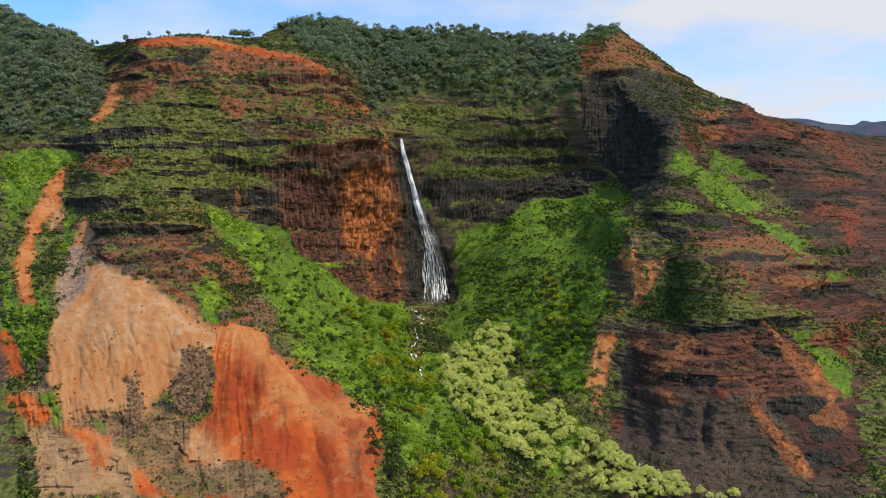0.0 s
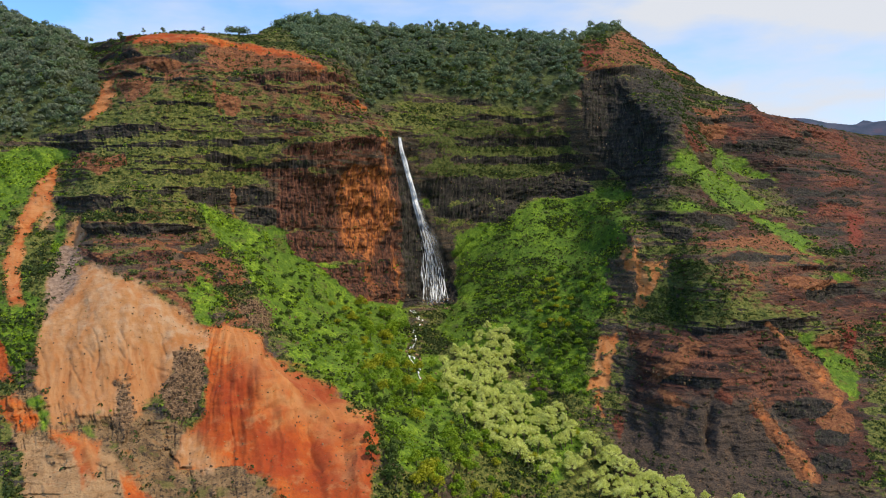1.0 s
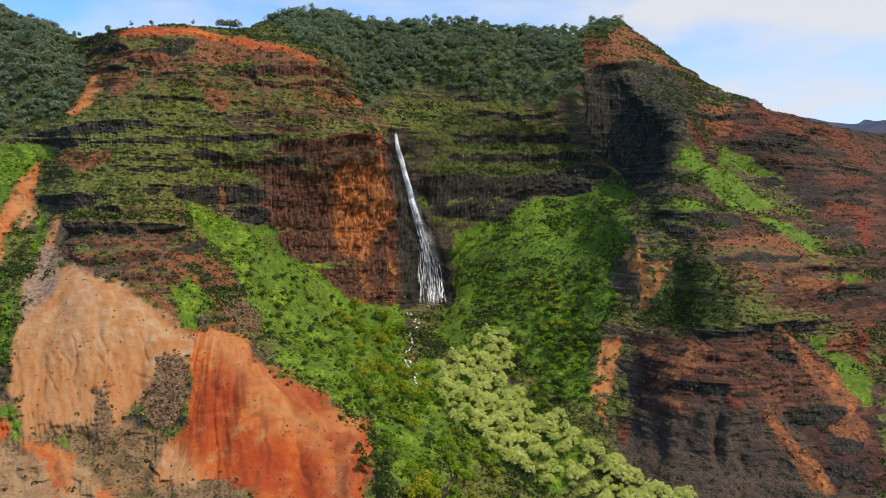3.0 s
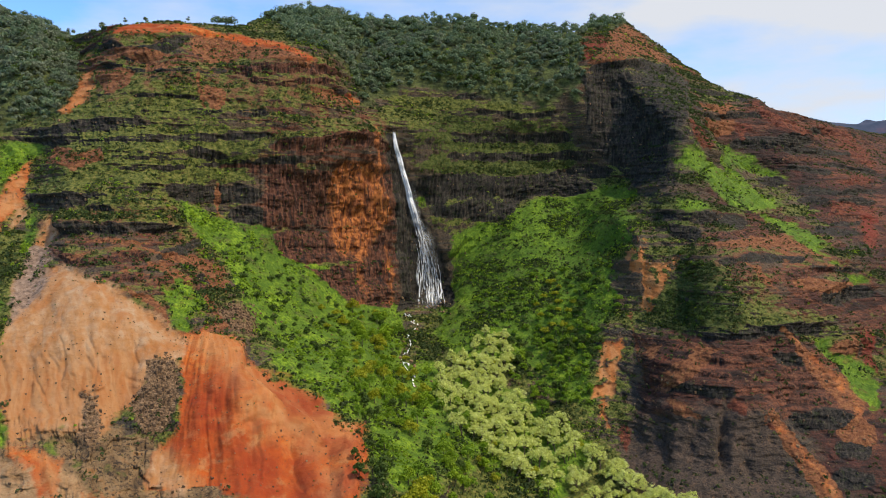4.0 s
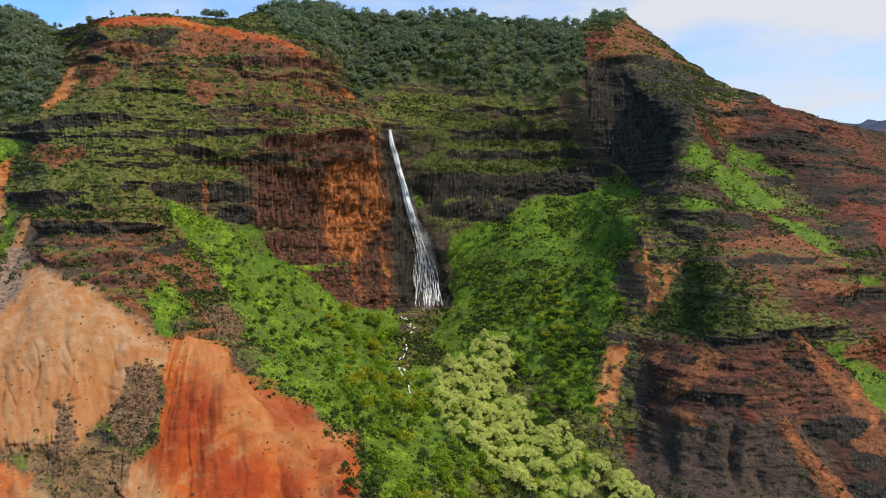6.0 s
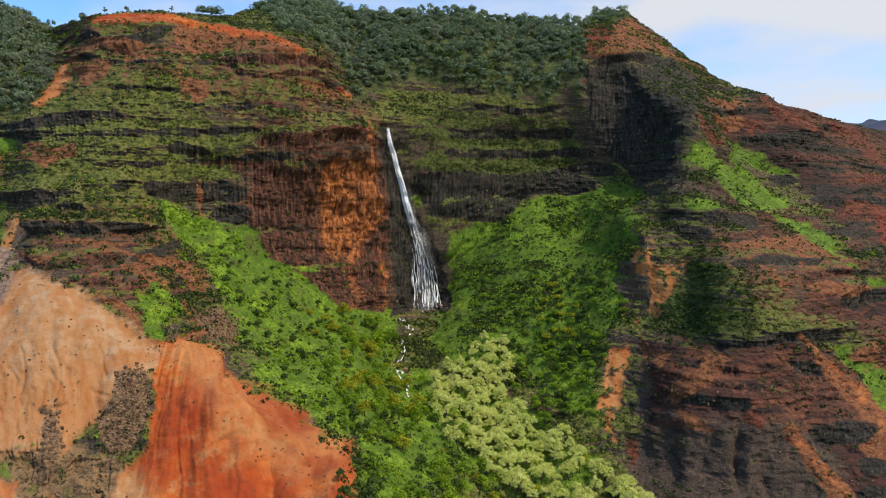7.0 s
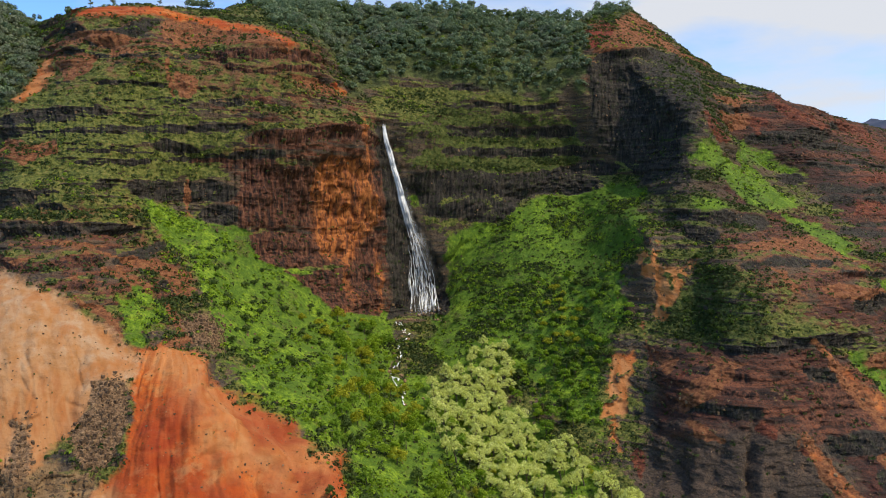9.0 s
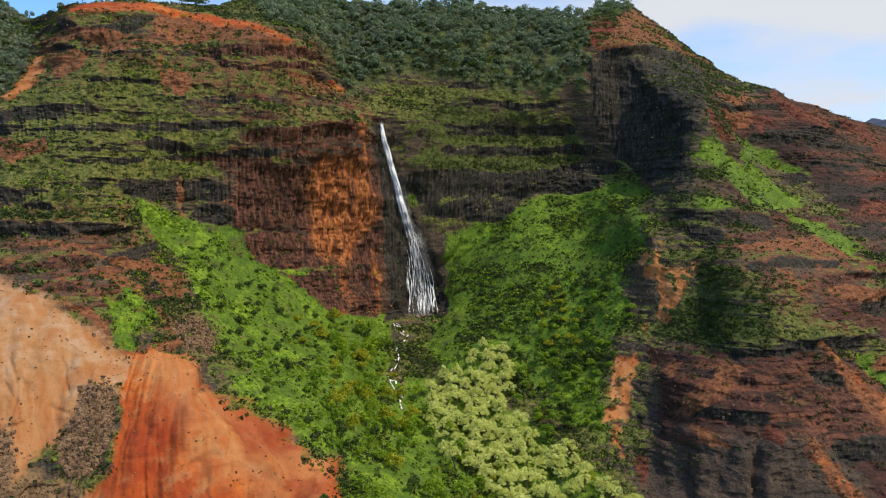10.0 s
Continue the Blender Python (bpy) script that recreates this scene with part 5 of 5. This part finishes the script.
woods = W["forest"] * step(170, 200, Z) * (0.55 + 0.45 * (B > -0.48)) * (0.6 + 0.6 * groves)


def forest(name, weight, count, r0, r1, lobes, per, leaf, material, label, seed):
    """Crowns of several lobes, standing over the slope."""
    p, n, r = pick(weight, count, seed)
    rad = r0 + (r1 - r0) * r.uniform(0, 1, count) ** 1.4
    tall = rad * r.uniform(0.5, 1.5, count)
    d = r.normal(size=(count, lobes, 3))
    d[..., 2] = np.abs(d[..., 2])
    d /= np.linalg.norm(d, axis=-1, keepdims=True)
    c = (p + np.array([0, 0, 1]) * tall[:, None])[:, None] + d * (rad[:, None, None] * 0.68) * (1, 1, 0.95)
    lobe = rad[:, None] * r.uniform(0.34, 0.58, (count, lobes))
    v, f = leaf_quads(c.reshape(-1, 3), lobe.ravel(), per, leaf, 0.9, seed + 1, 0.42)
    me = mesh_from(name, v, f, False)
    tone = np.repeat(np.clip(r.uniform(0, 1, count)[:, None] * 0.8 + 0.2 * r.uniform(0, 1, (count, lobes)), 0, 1).ravel(), per)
    me.attributes.new("tone", "FLOAT", "FACE").data.foreach_set("value", tone.astype(np.float32))
    put(name, me, material, None, label, "trees", "", "stuff")


forest("forest_canopy", woods, 1550, 1.6, 4.6, 8, 12, 0.68, FOREST, "dark upland forest along the rim", 107)
forest("grey_green_canopy", woods * (step(-0.2, 0.5, fractal(X / 30, Y / 30, Z / 30, 2, 95)) + 1.2 * (B < -0.48)), 1100, 1.4, 3.8, 7, 12, 0.62, SAGE, "grey-green trees mixed in the rim forest", 109)
forest("fresh_canopy", woods * (0.2 + groves), 330, 1.4, 3.6, 7, 11, 0.55, DARK_LEAF, "fresher green trees in the rim forest", 111)


def stones(name, weight, count, r0, r1, label, seed):
    """Loose angular stones lying on the slope."""
    p, n, r = pick(weight, count, seed)
    cube = np.array([(x, y, z) for x in (-1, 1) for y in (-1, 1) for z in (-1, 1)], float)
    face = np.array([(0, 1, 3, 2), (4, 6, 7, 5), (0, 4, 5, 1), (2, 3, 7, 6), (0, 2, 6, 4), (1, 5, 7, 3)])
    rad = r0 + (r1 - r0) * r.uniform(0, 1, count) ** 3
    v = cube[None] * r.uniform(0.45, 1.0, (count, 8, 3)) * rad[:, None, None] * r.uniform(0.6, 1.2, (count, 1, 3))
    turn = r.uniform(0, math.tau, count)
    c, s = np.cos(turn)[:, None], np.sin(turn)[:, None]
    v = np.stack([v[..., 0] * c - v[..., 1] * s, v[..., 0] * s + v[..., 1] * c, v[..., 2]], -1) + (p + n * (rad * 0.2)[:, None])[:, None]
    f = (face[None] + 8 * np.arange(count)[:, None, None]).reshape(-1, 4)
    put(name, mesh_from(name, v.reshape(-1, 3), f, False), STONE, None, label, "stones", "", "stuff")


stones("loose_stones", 0.5 * W["gravel"] + 0.02 * (1 - bench) * hard * (1 - 0.7 * W["herb"]), 10000, 0.2, 0.85, "dark loose stones scattered over rocky slopes", 121)
stones("pebbles", 0.5 * W["red"] + 0.25 * W["pale"] + 0.4 * W["soil"], 3000, 0.08, 0.42, "small stones lying on bare red earth", 123)


# ---- trees ----
def tapered(points, r0, r1, sides=6):
    """A bent stem through points."""
    pts = [Vector(p) for p in points]
    verts, faces = [], []
    for i, p in enumerate(pts):
        d = (pts[min(i + 1, len(pts) - 1)] - pts[max(i - 1, 0)]).normalized()
        a = d.orthogonal().normalized()
        b = d.cross(a)
        r = r0 + (r1 - r0) * i / (len(pts) - 1)
        verts += [p + a * (r * math.cos(k * math.tau / sides)) + b * (r * math.sin(k * math.tau / sides)) for k in range(sides)]
    for i in range(len(pts) - 1):
        for k in range(sides):
            faces.append((i * sides + k, i * sides + (k + 1) % sides, (i + 1) * sides + (k + 1) % sides, (i + 1) * sides + k))
    return np.array([tuple(v) for v in verts]), np.array(faces)


def joined(pieces):
    vs, fs, o = [], [], 0
    for v, f in pieces:
        vs.append(v)
        fs.append(f + o)
        o += len(v)
    return np.concatenate(vs), np.concatenate(fs)


def tree(name, tall, wide, lobes, per, leaf, material, label, group, seed, lift=0.45, puff=(0.20, 0.36), loose=0.4):
    """A tree > trunk (with limbs), crown of leaf sprays, standing at the origin."""
    r = np.random.default_rng(seed)
    root = new(name)
    tagged(root, label, "tree", group)
    lean = r.normal(scale=0.06, size=2) * tall
    fork = np.array([lean[0], lean[1], tall * lift])
    stems = [tapered([(0, 0, -0.8), (lean[0] * 0.3, lean[1] * 0.3, tall * lift * 0.5), fork], 0.035 * tall, 0.022 * tall)]
    centres, radii = [], []
    for i in range(lobes):
        a = i * 2.4 + r.uniform(-0.5, 0.5)
        q = math.sqrt((i + 0.4) / lobes) * wide * 0.72
        top = tall * (0.95 - 0.55 * (q / wide) ** 1.5) * r.uniform(0.72, 1.08)
        c = np.array([lean[0] + q * math.cos(a), lean[1] + q * math.sin(a), top])
        centres.append(c)
        radii.append(wide * r.uniform(*puff))
        if i % 4 == 0:
            stems.append(tapered([fork * (0.8, 0.8, 0.75), (fork + c) / 2 + r.normal(scale=0.2, size=3), c], 0.016 * tall, 0.006 * tall, 4))
    v, f = joined(stems)
    put("trunk", mesh_from("trunk", v, f), BARK, root)
    v, f = leaf_quads(np.array(centres), np.array(radii), per, leaf, 0.95, seed + 5, 0.5, loose)
    put("crown", leaf_tones(mesh_from("crown", v, f, False), lobes, per, seed + 6), material, root)
    return root


def plant(kinds, spots, seed, low=0.75, high=1.25):
    """Stands copies of the kinds on the spots; the first models take the first spots."""
    r = random.Random(seed)
    for i, p in enumerate(spots):
        k = kinds[i % len(kinds)]
        m = pose(p[0], p[1], p[2] - 0.3, r.uniform(-4, 4), r.uniform(-4, 4), r.uniform(0, 360))
        s = r.uniform(low, high)
        ob = k if i < len(kinds) else copy_thing(k, m)
        ob.matrix_basis = m @ Matrix.Diagonal((s, s, s * r.uniform(0.9, 1.1), 1))


def scatter_in(outline, count, seed, gap):
    """Well-spaced spots on the wall inside an outline of bearings and heights."""
    p = np.array(outline, float)
    r = random.Random(seed)
    got, tries = [], 0
    while len(got) < count and tries < 20000:
        tries += 1
        b, z = r.uniform(p[:, 0].min(), p[:, 0].max()), r.uniform(p[:, 1].min(), p[:, 1].max())
        inside = False
        for a, c in zip(p, np.roll(p, -1, 0)):
            if (a[1] > z) != (c[1] > z) and b < (c[0] - a[0]) * (z - a[1]) / (c[1] - a[1] + 1e-9) + a[0]:
                inside = not inside
        if not inside:
            continue
        q, _ = spot(b, z)
        if all((q[0] - g[0]) ** 2 + (q[1] - g[1]) ** 2 + (q[2] - g[2]) ** 2 > gap * gap for g in got):
            got.append(q)
    return got


PALE = [(56, 91), (91, 90), (90, 71), (75, 65), (113, 59), (133, 53), (168, 53), (204, 47), (229, 41), (256, 37), (288, 35), (346, 32), (403, 27), (459, 26), (257, 26), (130, 35), (115, 38), (73, 44), (48, 51), (6, 58), (-16, 65), (-9, 71), (16, 78), (41, 83)]
pale_kinds = [tree("pale_tree", (9.0, 7.0, 10.5, 8.0, 6.0)[i], (4.4, 3.8, 4.2, 5.2, 3.4)[i], 36, 30, 0.25, PALE_LEAF, "silvery pale green broadleaf tree in the valley", "pale trees along the stream", 200 + i, 0.4, (0.12, 0.26), 1.0) for i in range(5)]
plant(pale_kinds, [q for q in scatter_in(PALE, 300, 11, 2.9) if noise.noise((q[0] / 13, q[1] / 13, q[2] / 13)) + 0.5 * noise.noise((q[0] / 5, q[1] / 5, 4.0)) > -0.40], 12, 0.55, 1.2)
VALLEY = [(-150, 105), (-90, 104), (-60, 92), (-40, 72), (-10, 70), (60, 50), (110, 32), (110, 18), (-70, 30), (-60, 62), (-110, 74), (-150, 88)]
green_kinds = [tree("valley_tree", 6.4, 3.8, 8, 62, 0.40, (MID_LEAF, BRIGHT, GOLD_LEAF, BRIGHT)[i], "green broadleaf tree on the valley side", "valley trees", 220 + i, 0.4, (0.30, 0.48)) for i in range(4)]
plant(green_kinds, scatter_in(VALLEY, 150, 13, 3.8), 14, 0.35, 1.2)
EAST = [(20, 100), (90, 120), (180, 128), (235, 140), (245, 110), (215, 80), (205, 58), (150, 68), (95, 76), (40, 86)]
east_kinds = [tree("slope_tree", 4.6, 3.2, 7, 52, 0.40, (DARK_LEAF, MID_LEAF, MID_LEAF)[i], "green tree among scrub on the grassy slope", "slope trees", 240 + i, 0.4, (0.30, 0.48)) for i in range(3)]
SHADE = [(311, 144), (393, 131), (407, 106), (355, 97), (311, 105)]
plant(east_kinds, scatter_in(EAST, 105, 15, 4.4), 16, 0.45, 1.05)
gold_kinds = [tree("yellow_tree", 5.0, 3.6, 8, 52, 0.40, GOLD_LEAF, "yellow-green flowering tree on the grassy slope", "yellow trees", 260 + i, 0.4, (0.28, 0.44)) for i in range(3)]
plant(gold_kinds, scatter_in([(100, 95), (150, 118), (205, 112), (190, 92), (150, 84)], 14, 17, 4.5)
      + scatter_in(PALE, 14, 27, 11.0) + scatter_in([(-200, 110), (-160, 112), (-60, 82), (-40, 72), (-90, 76)], 14, 18, 5.0), 19, 0.6, 1.1)

DARKWOOD = [(78, 86), (209, 98), (207, 65), (143, 53), (120, 62), (80, 69)]
LEFT = [(-309, 151), (-222, 141), (-140, 108), (-71, 97), (-61, 78), (-152, 78), (-189, 84), (-251, 98)]
LOWLEFT = [(-164, 71), (-107, 65), (-78, 63), (-55, 58), (115, 36), (46, 50), (-18, 63), (-65, 71), (-108, 80)]
dark_kinds = [tree("broadleaf_tree", (7.5, 6.0, 5.0)[i], (3.6, 3.2, 2.8)[i], 10, 60, 0.38, (MID_LEAF, DARK_LEAF, BRIGHT)[i], "green broadleaf tree below the grassy slope", "broadleaf trees by the stream", 320 + i, 0.4, (0.28, 0.46)) for i in range(3)]
plant(dark_kinds, scatter_in(DARKWOOD, 60, 41, 4.0) + scatter_in(LOWLEFT, 26, 43, 5.0), 42, 0.55, 1.15)
shrub_kinds = [tree("round_shrub", (3.2, 2.6, 3.6)[i], (2.6, 2.2, 2.4)[i], 8, 46, 0.34, (DARK_LEAF, MID_LEAF, DARK_LEAF)[i], "round green shrub on the steep grass slope", "shrubs on the grass", 330 + i, 0.3, (0.30, 0.48)) for i in range(3)]
plant(shrub_kinds, scatter_in(LEFT, 75, 45, 3.6), 46, 0.5, 1.15)
spur_kinds = [tree("dark_shrub", (3.4, 2.8)[i], (2.8, 2.4)[i], 9, 40, 0.34, DARK_LEAF, "dark green shrub on the shaded spur", "shrubs on the spur", 350 + i, 0.3, (0.28, 0.46)) for i in range(2)]
plant(spur_kinds, scatter_in(SHADE, 34, 47, 4.0), 48, 0.5, 1.1)


# ---- the fall ----
def ribbon(path, widths, thick):
    """A flat, rounded strand of water along a path."""
    pts = [Vector(p) for p in path]
    verts, faces, sides = [], [], 6
    for i, (p, w) in enumerate(zip(pts, widths)):
        for k in range(sides):
            a = k * math.tau / sides
            verts.append((p.x + 0.5 * w * math.cos(a), p.y - thick * math.sin(a), p.z))
    for i in range(len(pts) - 1):
        for k in range(sides):
            faces.append((i * sides + k, (i + 1) * sides + k, (i + 1) * sides + (k + 1) % sides, i * sides + (k + 1) % sides))
    return mesh_from("strand", np.array(verts), np.array(faces))


def waterfall():
    fall = new("waterfall")
    tagged(fall, "slender white waterfall spreading over a black cliff", "waterfall")
    line = [(-67.5, 222), (-63, 210), (-54, 194), (-46, 178), (-38, 162), (-30, 148), (-23, 128), (-19, 112), (-17, 101), (-16, 96)]
    bs, zs = [q[0] for q in line][::-1], [q[1] for q in line][::-1]
    r = random.Random(5)

    def path(z0, z1, side, wander, off):
        out = []
        n = max(4, int((z0 - z1) / 2.2))
        for i in range(n + 1):
            z = z0 + (z1 - z0) * i / n
            b = float(np.interp(z, zs, bs)) + side * (0.3 + 0.7 * (222 - z) / 120) + wander * math.sin(z * 0.31 + side) + 0.5 * wander * r.uniform(-1, 1)
            p, _ = spot(b, z)
            c = [spot(b, z + d)[0][1] for d in (-5, -2.5, 2.5, 5)] + [p[1]]
            y = 0.5 * min(c) + 0.5 * p[1] - off
            out.append((PIVOT_X + b / 1000 * (y - PIVOT_Y), y, z))
        return out

    def sheet(name, z0, z1, w0, w1, side, off, material, label, begin, end, wander=0.25):
        """A curved sheet of water, wider towards its foot."""
        mid = path(z0, z1, side, wander, off)
        n, m = len(mid), 25
        t, a = np.meshgrid(np.linspace(0, 1, n), np.linspace(0, 1, m), indexing="ij")
        c = np.array(mid)
        w = w0 + (w1 - w0) * t ** 0.8
        x = c[:, :1] + (a - 0.5) * w
        y = c[:, 1:2] - 0.10 * w * np.sin(np.pi * a) + 0.35 * smooth_noise(a * 9, t * 14, a * 0, 311) + 0.05 * np.abs(a - 0.5) * w
        z = c[:, 2:3] + 0.5 * smooth_noise(a * 7, t * 0, a * 0, 312)
        i = np.arange(n * m).reshape(n, m)
        f = np.stack([i[:-1, :-1], i[1:, :-1], i[1:, 1:], i[:-1, 1:]], -1).reshape(-1, 4)
        me = mesh_from(name, np.stack([x, y, z], -1).reshape(-1, 3), f)
        body = np.clip(t / max(begin, 1e-3), 0, 1) * np.clip((1 - t) / max(end, 1e-3), 0, 1)
        for key, val in (("across", a), ("down", t * (z0 - z1)), ("body", body)):
            q = me.attributes.new(key, "FLOAT", "POINT")
            q.data.foreach_set("value", val.astype(np.float32).ravel())
        put(name, me, material, fall, label)

    sheet("plume", 223, 138, 2.6, 7.5, 1.0, 1.8, PLUME, "dense white falling plume", 0.01, 0.40, 0.4)
    sheet("side_stream", 222.5, 190, 1.4, 2.2, -4.0, 1.6, PLUME, "thin stream beside the plume", 0.02, 0.2)
    sheet("spray", 196, 108, 8.0, 20.0, 7.0, 3.0, SPRAY, "soft drifting spray", 0.3, 0.4)
    sheet("foot_veil", 158, 98, 5.0, 13.0, 1.0, 0.7, SPRAY, "thin white veil over the black rock", 0.3, 0.1, 0.4)
    for i in range(19):
        side = -17 + 36 * (i + r.uniform(-0.6, 0.6)) / 18
        near = 1 - min(1.0, abs(side - 2) / 17)
        top = 146 + 30 * near - r.uniform(0, 20)
        foot = 96.5 + 12 * (1 - near) * r.random() + r.uniform(0, 8) * (i % 3 != 1)
        sheet("strand", top, foot, r.uniform(0.5, 1.2), r.uniform(0.8, 2.8), side, 0.8 + 0.7 * r.random(), VEIL, "", 0.25, 0.12, r.uniform(0.5, 1.3))


waterfall()


# ---- lone trees on the skyline ----
rim_kinds = [tree("rim_tree", 8.0, 2.8, 13, 36, 0.36, FOREST, "lone dark tree on the red rim", "trees on the rim", 280 + i, 0.4, (0.22, 0.42)) for i in range(2)]
rim_spots = []
for rb in (-434, -405, -508, -467, -349):
    rc = int(np.searchsorted(bearing, rb / 1000))
    rr = first_row + 40 + int(np.argmax(P[first_row + 40:last_row + 4, rc, 2]))
    rim_spots.append(P[rr, rc])
plant(rim_kinds, rim_spots, 21, 0.4, 0.95)
broad_kinds = [tree("spreading_tree", 6.5, 5.0, 12, 46, 0.45, FOREST, "broad dark tree spreading on the rim", "trees on the rim", 290, 0.35)]
broad_spots = []
for rb in (-308, -296, -288):
    rc = int(np.searchsorted(bearing, rb / 1000))
    rr = first_row + 40 + int(np.argmax(P[first_row + 40:last_row + 4, rc, 2] - 0.02 * P[first_row + 40:last_row + 4, rc, 1]))
    broad_spots.append(P[rr, rc])
plant(broad_kinds, broad_spots, 22, 0.7, 1.1)


# ---- the stream below the fall ----
def stream():
    """White water stepping down between boulders."""
    brook = new("stream")
    tagged(brook, "small white stream tumbling over dark boulders", "stream")
    r = random.Random(9)
    line = [(-52, 98), (-42, 94), (-38, 90), (-50, 86), (-48, 82), (-54, 78), (-44, 73), (-36, 69)]
    for i in range(len(line) - 1):
        (b0, z0), (b1, z1) = line[i], line[i + 1]
        for _ in range(5):
            t0 = r.uniform(0, 0.8)
            side = r.uniform(-3.5, 3.5)
            pts = []
            for k in range(3):
                t = t0 + 0.12 * k
                p, n = spot(b0 + (b1 - b0) * t + side + r.uniform(-0.6, 0.6), z0 + (z1 - z0) * t)
                pts.append((p[0], p[1] - 1.0, p[2] + 0.5))
            put("cascade", ribbon(pts, [r.uniform(0.3, 1.0), r.uniform(0.5, 1.3), r.uniform(0.2, 0.8)], 0.35), FOAM, brook)


stream()


# ---- boulders at the foot of the fall ----
def boulder_mesh(seed):
    """An angular block, knocked about."""
    bm = bmesh.new()
    bmesh.ops.create_icosphere(bm, subdivisions=2, radius=1.0)
    for v in bm.verts:
        v.co = v.co * (0.8 + 0.35 * noise.noise(v.co * 1.3 + Vector((seed * 7.1, 0, 0)))) + 0.08 * noise.noise_vector(v.co * 3.0)
        v.co.z *= 0.72
    me = bpy.data.meshes.new("boulder")
    bm.to_mesh(me)
    bm.free()
    me.materials.append(STONE)
    return me


blocks = [boulder_mesh(i) for i in range(4)]
rock_rng = random.Random(31)
for i in range(46):
    if i < 22:
        rock_b, rock_z = rock_rng.uniform(-40, 12), rock_rng.uniform(97, 104)
    else:
        rock_b, rock_z = rock_rng.uniform(-58, -34), rock_rng.uniform(68, 97)
    q, _ = spot(rock_b, rock_z)
    stone = tagged(new("boulder", blocks[i % 4]), "dark wet boulder below the waterfall", "boulder", "boulders in the stream bed")
    size = rock_rng.uniform(0.5, 1.7)
    stone.matrix_basis = pose(q[0], q[1] - 0.4, q[2] + 0.15 * size, rock_rng.uniform(-20, 20), rock_rng.uniform(-20, 20), rock_rng.uniform(0, 360)) @ Matrix.Diagonal((size, size * rock_rng.uniform(0.7, 1.2), size, 1))

# ---- dark trees that stand apart at the end of the red spur ----
end_kinds = [tree("spur_tree", 8.0, 3.0, 9, 60, 0.40, DARK_LEAF, "dark green bushy tree at the foot of the red spur", "trees at the spur's foot", 300 + i, 0.25, (0.30, 0.46)) for i in range(2)]
plant(end_kinds, [spot(*q)[0] for q in ((-104, 66), (-99, 63), (-92, 61), (-101, 59), (-90, 57), (-113, 70), (-84, 64), (-96, 68))], 33, 0.7, 1.25)
